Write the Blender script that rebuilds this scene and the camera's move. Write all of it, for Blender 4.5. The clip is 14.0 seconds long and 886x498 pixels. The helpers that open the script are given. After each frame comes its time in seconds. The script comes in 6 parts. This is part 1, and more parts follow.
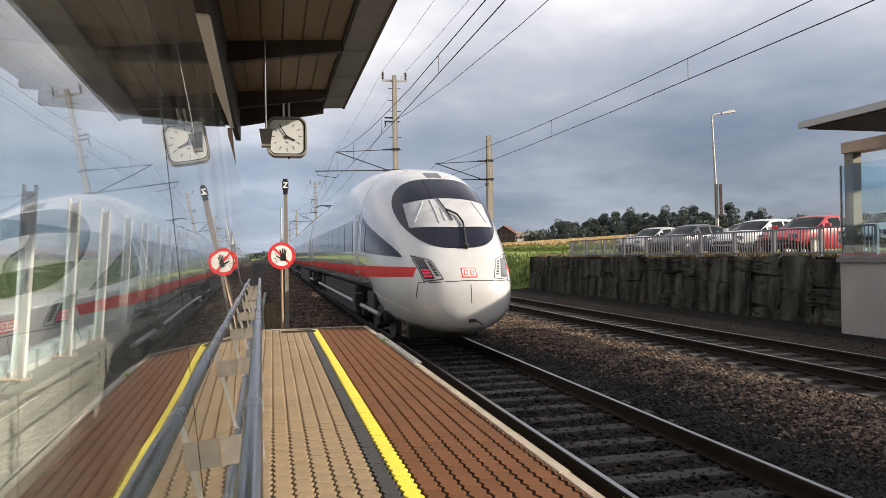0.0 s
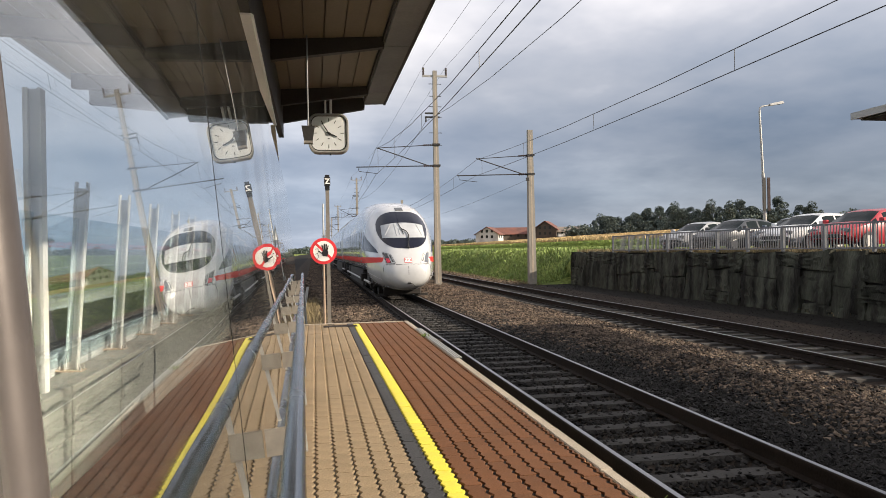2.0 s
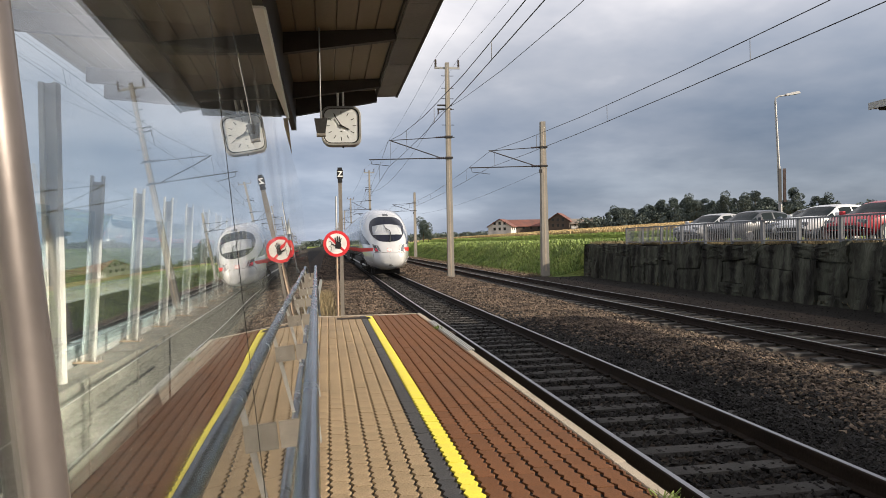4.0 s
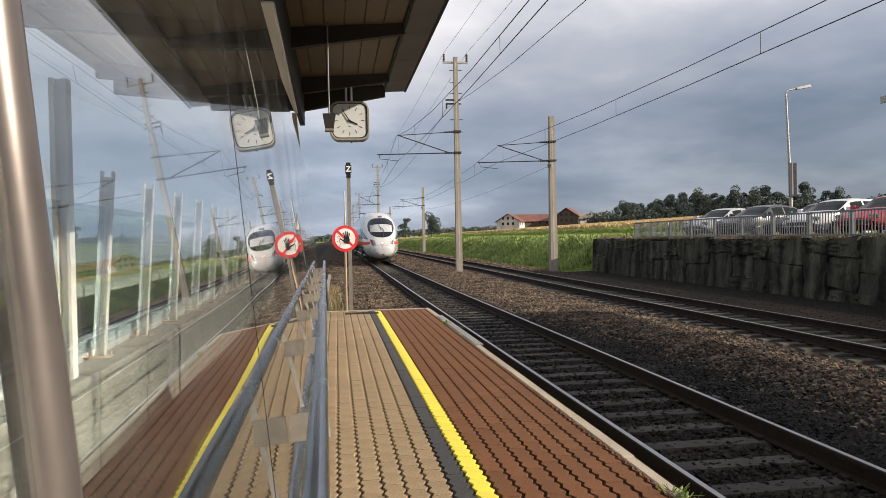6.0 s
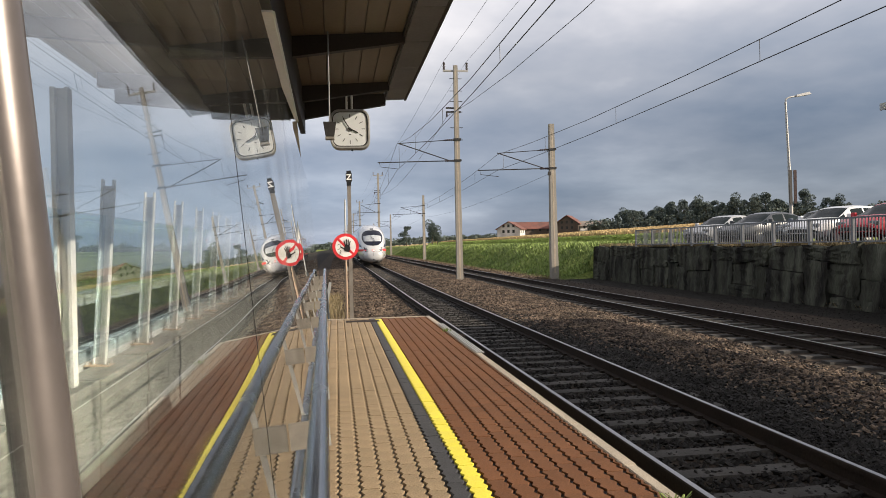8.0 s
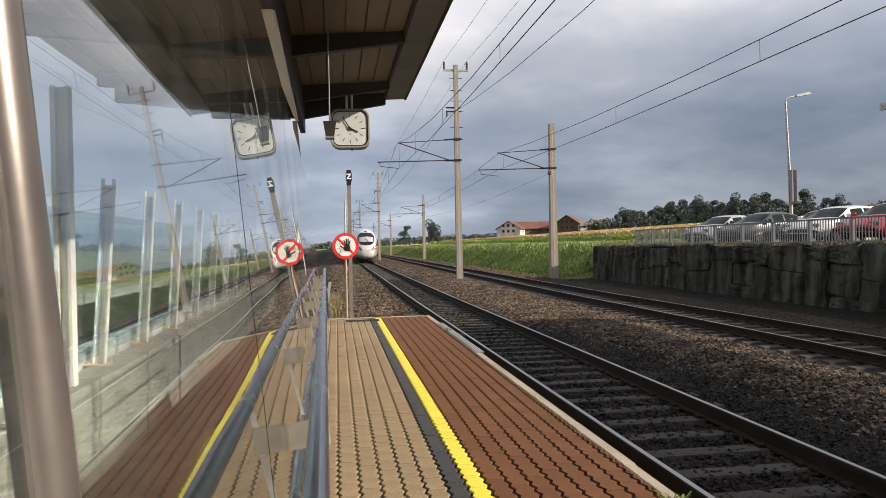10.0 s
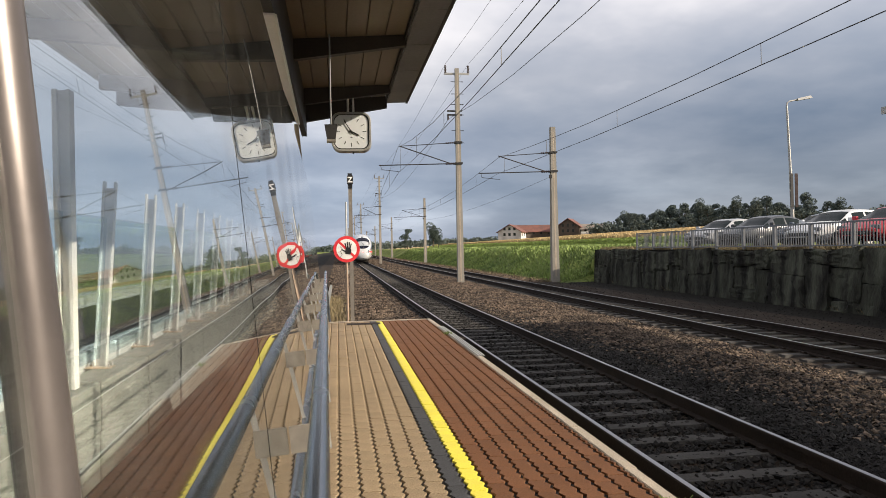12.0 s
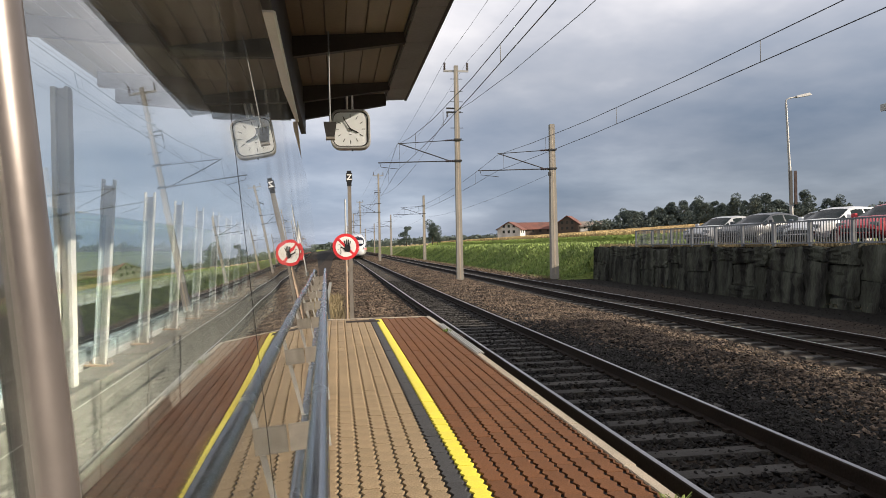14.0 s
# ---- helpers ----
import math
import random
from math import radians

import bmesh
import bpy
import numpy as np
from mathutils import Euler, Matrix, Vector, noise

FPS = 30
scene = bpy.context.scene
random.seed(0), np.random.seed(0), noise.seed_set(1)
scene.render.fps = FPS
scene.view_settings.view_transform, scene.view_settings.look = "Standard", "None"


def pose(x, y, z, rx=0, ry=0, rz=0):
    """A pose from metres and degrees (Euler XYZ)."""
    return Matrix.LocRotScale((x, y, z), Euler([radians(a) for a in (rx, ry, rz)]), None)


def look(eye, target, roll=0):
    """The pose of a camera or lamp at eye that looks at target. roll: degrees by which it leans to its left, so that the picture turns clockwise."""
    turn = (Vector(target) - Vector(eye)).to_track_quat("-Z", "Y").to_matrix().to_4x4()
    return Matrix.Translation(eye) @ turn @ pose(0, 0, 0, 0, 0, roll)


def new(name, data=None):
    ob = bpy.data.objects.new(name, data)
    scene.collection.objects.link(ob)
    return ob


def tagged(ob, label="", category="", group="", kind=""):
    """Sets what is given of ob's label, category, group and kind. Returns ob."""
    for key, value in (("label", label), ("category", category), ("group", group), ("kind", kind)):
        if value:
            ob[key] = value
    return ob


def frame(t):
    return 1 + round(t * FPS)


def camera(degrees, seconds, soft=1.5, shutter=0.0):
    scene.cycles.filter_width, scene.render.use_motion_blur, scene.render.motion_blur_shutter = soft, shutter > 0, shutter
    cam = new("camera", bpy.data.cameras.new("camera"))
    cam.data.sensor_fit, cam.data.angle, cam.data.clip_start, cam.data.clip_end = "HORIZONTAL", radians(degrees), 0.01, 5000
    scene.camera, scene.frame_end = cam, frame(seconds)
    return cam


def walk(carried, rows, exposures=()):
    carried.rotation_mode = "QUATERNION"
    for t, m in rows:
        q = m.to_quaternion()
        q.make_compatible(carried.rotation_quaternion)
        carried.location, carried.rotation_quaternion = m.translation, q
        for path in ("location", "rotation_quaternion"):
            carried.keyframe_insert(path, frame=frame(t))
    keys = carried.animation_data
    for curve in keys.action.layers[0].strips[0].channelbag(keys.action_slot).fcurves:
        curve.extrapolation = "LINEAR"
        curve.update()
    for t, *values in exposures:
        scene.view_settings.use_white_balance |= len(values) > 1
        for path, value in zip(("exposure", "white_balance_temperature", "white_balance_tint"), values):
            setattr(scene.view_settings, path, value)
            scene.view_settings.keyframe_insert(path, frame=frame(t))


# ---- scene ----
cam = camera(64.0, 14.0, soft=0.75)
walk(cam, [
    (0, pose(0, 0, 1.32, 90.47, 0.98, -13.56)),
    (0.5, pose(0, 0, 1.32, 90.25, 1.14, -12.53)),
    (1, pose(0, 0, 1.32, 90.05, 1.01, -11.86)),
    (1.5, pose(0, 0, 1.32, 90.16, 1.08, -10.88)),
    (2, pose(0, 0, 1.32, 90.15, 1.00, -10.29)),
    (2.5, pose(0, 0, 1.32, 90.04, 1.18, -9.71)),
    (5, pose(0, 0, 1.32, 89.08, 1.12, -9.11)),
    (5.5, pose(0, 0, 1.32, 88.90, 1.18, -8.89)),
    (6, pose(0, 0, 1.32, 89.15, 1.14, -8.59)),
    (6.5, pose(0, 0, 1.32, 89.35, 1.06, -8.59)),
    (7, pose(0, 0, 1.32, 89.70, 1.06, -8.69)),
    (7.5, pose(0, 0, 1.32, 89.66, 1.10, -8.54)),
    (8, pose(0, 0, 1.32, 89.78, 1.26, -8.55)),
    (10.5, pose(0, 0, 1.32, 89.74, 1.18, -8.56)),
    (11, pose(0, 0, 1.32, 89.78, 1.25, -8.60)),
    (11.5, pose(0, 0, 1.32, 89.90, 1.19, -8.34)),
    (12, pose(0, 0, 1.32, 90.01, 1.13, -8.47)),
    (12.5, pose(0, 0, 1.32, 89.79, 1.11, -8.49)),
    (13, pose(0, 0, 1.32, 89.63, 1.17, -8.50)),
    (13.5, pose(0, 0, 1.32, 89.61, 1.18, -8.55)),
    (14, pose(0, 0, 1.32, 89.80, 1.17, -8.53)),
], exposures=[(0, 0.82), (2.7, 0.78), (5, 0.71), (8, 0.67), (11, 0.69), (14, 0.74)])

# ---- world, sun, exposure ----
SUN_ELEV, SUN_SIDE = radians(24.0), radians(23.0)   # height of the sun, and how far it stands behind the camera's side
SUN_DIR = Vector((math.cos(SUN_ELEV) * math.cos(SUN_SIDE), -math.cos(SUN_ELEV) * math.sin(SUN_SIDE), math.sin(SUN_ELEV)))


def make_world():
    w = bpy.data.worlds.new("world")
    scene.world = w
    w.use_nodes = True
    nt = w.node_tree
    nt.nodes.clear()
    n, l = nt.nodes.new, nt.links.new
    out = n("ShaderNodeOutputWorld")
    sky = n("ShaderNodeTexSky")
    sky.sky_type, sky.sun_disc = "NISHITA", False
    sky.sun_elevation, sky.sun_rotation = SUN_ELEV, radians(90) + SUN_SIDE
    clear = n("ShaderNodeBackground")
    clear.inputs["Strength"].default_value = 0.075
    l(sky.outputs[0], clear.inputs["Color"])
    # layered stratus: flat bands stretched sideways, seen on the dome
    tc = n("ShaderNodeTexCoord")
    sep = n("ShaderNodeSeparateXYZ")
    l(tc.outputs["Generated"], sep.inputs[0])
    zz = n("ShaderNodeMath"); zz.operation = "ADD"; zz.inputs[1].default_value = 0.22
    l(sep.outputs["Z"], zz.inputs[0])
    zm = n("ShaderNodeMath"); zm.operation = "MAXIMUM"; zm.inputs[1].default_value = 0.08
    l(zz.outputs[0], zm.inputs[0])
    dx = n("ShaderNodeMath"); dx.operation = "DIVIDE"
    dy = n("ShaderNodeMath"); dy.operation = "DIVIDE"
    l(sep.outputs["X"], dx.inputs[0]); l(zm.outputs[0], dx.inputs[1])
    l(sep.outputs["Y"], dy.inputs[0]); l(zm.outputs[0], dy.inputs[1])
    comb = n("ShaderNodeCombineXYZ")
    l(dx.outputs[0], comb.inputs["X"]); l(dy.outputs[0], comb.inputs["Y"])
    big = n("ShaderNodeTexNoise")
    big.inputs["Scale"].default_value, big.inputs["Detail"].default_value, big.inputs["Roughness"].default_value = 0.75, 6.0, 0.52
    l(comb.outputs[0], big.inputs["Vector"])
    ramp = n("ShaderNodeValToRGB")
    e = ramp.color_ramp.elements
    e[0].position, e[0].color = 0.32, (0.20, 0.24, 0.31, 1)
    e[1].position, e[1].color = 0.68, (0.80, 0.77, 0.765, 1)
    mid = ramp.color_ramp.elements.new(0.48); mid.color = (0.385, 0.40, 0.445, 1)
    l(big.outputs[0], ramp.inputs[0])
    # paler overhead, blue-grey towards the horizon
    grad = n("ShaderNodeMapRange")
    grad.inputs["From Min"].default_value, grad.inputs["From Max"].default_value = 0.0, 0.45
    l(sep.outputs["Z"], grad.inputs["Value"])
    up = n("ShaderNodeMix"); up.data_type = "RGBA"; up.blend_type = "MULTIPLY"
    up.inputs["Factor"].default_value = 1.0
    tint = n("ShaderNodeValToRGB")
    t = tint.color_ramp.elements
    t[0].position, t[0].color = 0.0, (0.60, 0.67, 0.78, 1)
    t[1].position, t[1].color = 0.80, (1.58, 1.53, 1.50, 1)
    for at, c in ((0.16, (0.52, 0.60, 0.72, 1)), (0.30, (0.71, 0.76, 0.85, 1)), (0.50, (1.06, 1.06, 1.08, 1))):
        tint.color_ramp.elements.new(at).color = c
    l(grad.outputs[0], tint.inputs[0])
    l(ramp.outputs[0], up.inputs["A"]); l(tint.outputs[0], up.inputs["B"])
    cloud = n("ShaderNodeBackground")
    # low over the line the cloud is thinner than over the fields
    side = n("ShaderNodeMapRange")
    side.inputs["From Min"].default_value, side.inputs["From Max"].default_value = 0.0, 0.5
    side.inputs["To Min"].default_value, side.inputs["To Max"].default_value = 1.45, 0.80
    l(sep.outputs["X"], side.inputs["Value"])
    low = n("ShaderNodeMapRange")
    low.inputs["From Min"].default_value, low.inputs["From Max"].default_value = 0.06, 0.24
    low.inputs["To Min"].default_value, low.inputs["To Max"].default_value = 1.0, 0.0
    l(sep.outputs["Z"], low.inputs["Value"])
    thin = n("ShaderNodeMix"); thin.data_type = "FLOAT"
    thin.inputs["A"].default_value = 1.0
    l(low.outputs[0], thin.inputs["Factor"]); l(side.outputs[0], thin.inputs["B"])
    power = n("ShaderNodeMath"); power.operation = "MULTIPLY"; power.inputs[1].default_value = 0.76
    l(thin.outputs[0], power.inputs[0]); l(power.outputs[0], cloud.inputs["Strength"])
    l(up.outputs["Result"], cloud.inputs["Color"])
    mix = n("ShaderNodeMixShader")
    mix.inputs[0].default_value = 0.88
    l(clear.outputs[0], mix.inputs[1]); l(cloud.outputs[0], mix.inputs[2])
    l(mix.outputs[0], out.inputs[0])


make_world()
sun_data = bpy.data.lights.new("sun", "SUN")
sun_data.energy, sun_data.angle, sun_data.color = 5.0, radians(0.55), (1.0, 0.87, 0.70)
sun = new("sun", sun_data)
sun.matrix_world = look(SUN_DIR * 80, (0, 0, 0))


# ---- materials ----
def material(name, color, rough=0.7, metal=0.0, vary=0.25, scale=3.0, fine=40.0, bump=0.2, second=None, spread=0.5, rand=0.0, coat=0.0, bump_depth=0.01, stretch=(1, 1, 1), spec=0.5, island=False):
    """A surface with patches at a large and a small scale, and fine relief."""
    m = bpy.data.materials.new(name)
    m.use_nodes = True
    nt = m.node_tree
    n, l = nt.nodes.new, nt.links.new
    bsdf = nt.nodes["Principled BSDF"]
    tc = n("ShaderNodeTexCoord")
    mp = n("ShaderNodeMapping")
    mp.inputs["Scale"].default_value = stretch
    l(tc.outputs["Object"], mp.inputs[0])
    a = n("ShaderNodeTexNoise"); a.inputs["Scale"].default_value = scale; a.inputs["Detail"].default_value = 5
    b = n("ShaderNodeTexNoise"); b.inputs["Scale"].default_value = fine; b.inputs["Detail"].default_value = 3
    l(mp.outputs[0], a.inputs["Vector"]); l(mp.outputs[0], b.inputs["Vector"])
    second = second or tuple(c * 0.55 for c in color)
    lo = n("ShaderNodeMapRange")
    lo.inputs["From Min"].default_value, lo.inputs["From Max"].default_value = 0.5 - spread / 2, 0.5 + spread / 2
    l(a.outputs[0], lo.inputs["Value"])
    mix = n("ShaderNodeMix"); mix.data_type = "RGBA"
    mix.inputs["A"].default_value, mix.inputs["B"].default_value = (*second, 1), (*color, 1)
    l(lo.outputs[0], mix.inputs["Factor"])
    val = n("ShaderNodeMapRange")
    val.inputs["From Min"].default_value, val.inputs["From Max"].default_value = 0.25, 0.75
    val.inputs["To Min"].default_value, val.inputs["To Max"].default_value = 1 - vary, 1 + vary
    l(b.outputs[0], val.inputs["Value"])
    last = val.outputs[0]
    if rand:
        if island:
            src = n("ShaderNodeNewGeometry").outputs["Random Per Island"]
        else:
            src = n("ShaderNodeObjectInfo").outputs["Random"]
        rr = n("ShaderNodeMapRange")
        rr.inputs["To Min"].default_value, rr.inputs["To Max"].default_value = 1 - rand, 1 + rand
        l(src, rr.inputs["Value"])
        mu = n("ShaderNodeMath"); mu.operation = "MULTIPLY"
        l(last, mu.inputs[0]); l(rr.outputs[0], mu.inputs[1])
        last = mu.outputs[0]
    hsv = n("ShaderNodeHueSaturation")
    l(mix.outputs["Result"], hsv.inputs["Color"]); l(last, hsv.inputs["Value"])
    l(hsv.outputs[0], bsdf.inputs["Base Color"])
    rg = n("ShaderNodeMapRange")
    rg.inputs["To Min"].default_value, rg.inputs["To Max"].default_value = max(0.02, rough - 0.12), min(1.0, rough + 0.12)
    l(a.outputs[0], rg.inputs["Value"])
    l(rg.outputs[0], bsdf.inputs["Roughness"])
    bsdf.inputs["Metallic"].default_value = metal
    bsdf.inputs["Specular IOR Level"].default_value = spec
    if coat:
        bsdf.inputs["Coat Weight"].default_value = coat
        bsdf.inputs["Coat Roughness"].default_value = 0.06
    if bump:
        bp = n("ShaderNodeBump")
        bp.inputs["Strength"].default_value, bp.inputs["Distance"].default_value = bump, bump_depth
        l(b.outputs[0], bp.inputs["Height"])
        l(bp.outputs[0], bsdf.inputs["Normal"])
    return m


def glow(name, color, strength):
    m = bpy.data.materials.new(name)
    m.use_nodes = True
    b = m.node_tree.nodes["Principled BSDF"]
    b.inputs["Base Color"].default_value = (*color, 1)
    b.inputs["Emission Color"].default_value = (*color, 1)
    b.inputs["Emission Strength"].default_value = strength
    return m


def glass(name, tint=(0.93, 0.97, 0.96), rough=0.0, film=0.0, wave=0.0):
    m = bpy.data.materials.new(name)
    m.use_nodes = True
    b = m.node_tree.nodes["Principled BSDF"]
    b.inputs["Base Color"].default_value = (*tint, 1)
    b.inputs["Roughness"].default_value = rough
    b.inputs["Transmission Weight"].default_value = 1.0
    b.inputs["IOR"].default_value = 1.5
    if wave:    # toughened sheets are never quite flat
        nt = m.node_tree
        tc, no, bp = nt.nodes.new("ShaderNodeTexCoord"), nt.nodes.new("ShaderNodeTexNoise"), nt.nodes.new("ShaderNodeBump")
        no.inputs["Scale"].default_value, no.inputs["Detail"].default_value = 1.3, 0.0
        bp.inputs["Strength"].default_value, bp.inputs["Distance"].default_value = 1.0, wave
        nt.links.new(tc.outputs["Object"], no.inputs["Vector"])
        nt.links.new(no.outputs[0], bp.inputs["Height"])
        nt.links.new(bp.outputs[0], b.inputs["Normal"])
    if film:    # dried rain streaks and dust on the pane
        nt = m.node_tree
        n, l = nt.nodes.new, nt.links.new
        tc, mp, no = n("ShaderNodeTexCoord"), n("ShaderNodeMapping"), n("ShaderNodeTexNoise")
        mp.inputs["Scale"].default_value = (4, 4, 0.35)
        no.inputs["Scale"].default_value, no.inputs["Detail"].default_value = 2.2, 6
        l(tc.outputs["Object"], mp.inputs[0]); l(mp.outputs[0], no.inputs["Vector"])
        r = n("ShaderNodeMapRange")
        r.inputs["From Min"].default_value, r.inputs["From Max"].default_value = 0.38, 0.72
        r.inputs["To Min"].default_value, r.inputs["To Max"].default_value = film * 0.25, film
        l(no.outputs[0], r.inputs["Value"])
        d, mx = n("ShaderNodeBsdfDiffuse"), n("ShaderNodeMixShader")
        d.inputs["Color"].default_value = (0.52, 0.53, 0.53, 1)
        l(r.outputs[0], mx.inputs[0]); l(b.outputs[0], mx.inputs[1]); l(d.outputs[0], mx.inputs[2])
        l(mx.outputs[0], nt.nodes["Material Output"].inputs["Surface"])
    return m


M = {}
M["beige_paver"] = material("beige_paver", (0.285, 0.215, 0.135), 0.8, vary=0.32, scale=1.3, fine=90, bump=0.4, second=(0.185, 0.136, 0.084), rand=0.05, spec=0.2)
M["red_paver"] = material("red_paver", (0.148, 0.064, 0.028), 0.8, vary=0.25, scale=1.2, fine=90, bump=0.35, second=(0.11, 0.050, 0.023), rand=0.10, spec=0.2)
M["yellow_paver"] = material("yellow_paver", (0.70, 0.61, 0.05), 0.6, vary=0.10, scale=4, fine=60, bump=0.3, second=(0.60, 0.52, 0.05), rand=0.05)
M["dark_paver"] = material("dark_paver", (0.04, 0.04, 0.044), 0.8, vary=0.25, scale=3, fine=80, bump=0.35, rand=0.1)
M["joint_dirt"] = material("joint_dirt", (0.018, 0.014, 0.010), 0.95, vary=0.4, scale=5, fine=60)
M["coping"] = material("coping", (0.40, 0.34, 0.27), 0.85, vary=0.3, scale=2, fine=120, bump=0.5, second=(0.27, 0.23, 0.18))
M["concrete"] = material("concrete", (0.20, 0.20, 0.18), 0.85, vary=0.16, scale=1.2, fine=50, bump=0.25, second=(0.135, 0.135, 0.12))
M["mast_concrete"] = material("mast_concrete", (0.27, 0.25, 0.215), 0.85, vary=0.15, scale=0.8, fine=30, bump=0.3, second=(0.20, 0.18, 0.155))
M["sleeper"] = material("sleeper", (0.078, 0.075, 0.071), 0.9, vary=0.25, scale=3, fine=45, bump=0.4, second=(0.04, 0.036, 0.032), rand=0.18, spec=0.12)
M["ballast"] = material("ballast", (0.046, 0.034, 0.025), 0.95, vary=0.5, scale=0.5, fine=9, bump=1.0, second=(0.022, 0.017, 0.013), bump_depth=0.06, spec=0.12)
M["ballast_stone"] = material("ballast_stone", (0.140, 0.104, 0.076), 0.9, vary=0.3, scale=1.2, fine=60, bump=0.3, second=(0.028, 0.024, 0.021), rand=0.8, island=True, spec=0.12)
# oil-dark stone, deepened further so the colour carries shade round the tracks
M["dark_ballast_stone"] = material("dark_ballast_stone", (0.036, 0.034, 0.032), 0.9, vary=0.3, scale=1.2, fine=60, bump=0.3, second=(0.011, 0.010, 0.0095), rand=0.6, island=True, spec=0.12)
M["rail_side"] = material("rail_side", (0.028, 0.021, 0.017), 0.8, vary=0.3, scale=4, fine=50, bump=0.3, spec=0.12)
M["rail_head"] = material("rail_head", (0.40, 0.40, 0.41), 0.36, 1.0, vary=0.1, scale=2, fine=30, bump=0.03, second=(0.28, 0.27, 0.265), stretch=(6, 0.3, 1))
M["steel"] = material("steel", (0.42, 0.43, 0.45), 0.32, 0.9, vary=0.1, scale=5, fine=60, bump=0.05, second=(0.33, 0.33, 0.35))
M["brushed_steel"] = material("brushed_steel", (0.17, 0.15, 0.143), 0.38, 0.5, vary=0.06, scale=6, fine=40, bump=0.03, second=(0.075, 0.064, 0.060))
M["rail_tube"] = material("rail_tube", (0.19, 0.22, 0.26), 0.24, 0.85, vary=0.08, scale=6, fine=80, bump=0.03, second=(0.13, 0.15, 0.18))
M["galvanised"] = material("galvanised", (0.38, 0.375, 0.36), 0.55, 0.6, vary=0.12, scale=6, fine=40, bump=0.1, second=(0.36, 0.35, 0.33))
M["white_steel"] = material("white_steel", (0.19, 0.193, 0.19), 0.5, 0.2, vary=0.08, scale=3, fine=30, bump=0.1, second=(0.14, 0.142, 0.138))
M["dark_steel"] = material("dark_steel", (0.035, 0.032, 0.030), 0.55, 0.3, vary=0.2, scale=3, fine=40, bump=0.1)
M["beam_paint"] = material("beam_paint", (0.050, 0.040, 0.034), 0.6, 0.0, vary=0.15, scale=2, fine=40, bump=0.1)
M["soffit"] = material("soffit", (0.215, 0.168, 0.115), 0.6, 0.0, vary=0.08, scale=0.8, fine=25, bump=0.05, second=(0.17, 0.13, 0.09))
M["fascia"] = material("fascia", (0.27, 0.255, 0.245), 0.5, 0.2, vary=0.1, scale=1.5, fine=25, bump=0.05)
M["pale_panel"] = material("pale_panel", (0.80, 0.74, 0.72), 0.5, 0.0, vary=0.05, scale=1.5, fine=25, bump=0.03, second=(0.72, 0.66, 0.64))
M["grass"] = material("grass", (0.25, 0.29, 0.075), 0.9, vary=0.45, scale=0.25, fine=5, bump=1.0, second=(0.06, 0.085, 0.022), bump_depth=0.15, spec=0.12)
M["blade"] = material("blade", (0.23, 0.30, 0.075), 0.7, vary=0.2, scale=0.3, fine=4, bump=0, second=(0.085, 0.135, 0.03), rand=0.4, spread=0.35, island=True)
M["dry_blade"] = material("dry_blade", (0.20, 0.155, 0.075), 0.8, vary=0.2, scale=0.4, fine=4, bump=0, second=(0.13, 0.10, 0.05), rand=0.35, island=True)
M["maize_leaf"] = material("maize_leaf", (0.36, 0.44, 0.10), 0.6, vary=0.2, scale=0.08, fine=2, bump=0, second=(0.26, 0.34, 0.075), rand=0.25, island=True)
M["tassel"] = material("tassel", (0.50, 0.37, 0.19), 0.8, vary=0.2, scale=0.03, fine=1, bump=0, second=(0.30, 0.22, 0.10), rand=0.3, island=True)
M["field"] = material("field", (0.47, 0.34, 0.19), 0.9, vary=0.25, scale=0.02, fine=0.7, bump=0.4, second=(0.25, 0.20, 0.085), bump_depth=0.3, spec=0.12)
# distant foliage: aerial haze is mixed into this pale bluish green
M["leaf"] = material("leaf", (0.100, 0.124, 0.112), 0.8, vary=0.15, scale=0.1, fine=2, bump=0, second=(0.074, 0.092, 0.082), rand=0.12, island=True, spec=0.12)
M["bark"] = material("bark", (0.10, 0.075, 0.055), 0.95, vary=0.3, scale=2, fine=20, bump=0.6)
M["wall_stone"] = material("wall_stone", (0.070, 0.073, 0.056), 0.92, vary=0.22, scale=1.1, fine=9, bump=0.7, second=(0.013, 0.012, 0.0105), rand=0.3, bump_depth=0.05, stretch=(1, 2.0, 0.42), spread=0.26, spec=0.12)
# earth taken near black: shade at the wall foot is put into its colour
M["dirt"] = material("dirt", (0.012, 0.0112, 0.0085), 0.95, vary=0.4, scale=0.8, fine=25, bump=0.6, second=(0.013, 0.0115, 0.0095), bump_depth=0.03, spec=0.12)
M["wall_core"] = material("wall_core", (0.03, 0.028, 0.025), 0.95, vary=0.3, scale=2, fine=20)
M["asphalt"] = material("asphalt", (0.04, 0.039, 0.037), 0.9, vary=0.25, scale=0.6, fine=60, bump=0.3, spec=0.12)
M["clear_glass"] = glass("clear_glass", (0.86, 0.91, 0.895), film=0.011, wave=0.0012)
M["blue_glass"] = glass("blue_glass", (0.72, 0.86, 0.92))
M["white_paint"] = material("white_paint", (0.47, 0.475, 0.485), 0.22, 0.0, vary=0.03, scale=0.9, fine=7, bump=0.02, second=(0.42, 0.42, 0.415), coat=0.8, bump_depth=0.003)
M["train_grey"] = material("train_grey", (0.36, 0.37, 0.38), 0.35, 0.0, vary=0.06, scale=0.8, fine=10, bump=0.02, second=(0.34, 0.35, 0.35), coat=0.4, bump_depth=0.003)
M["train_red"] = material("train_red", (0.60, 0.03, 0.025), 0.5, 0.0, vary=0.05, scale=1, fine=10, bump=0.0, second=(0.54, 0.027, 0.022), spec=0.2)
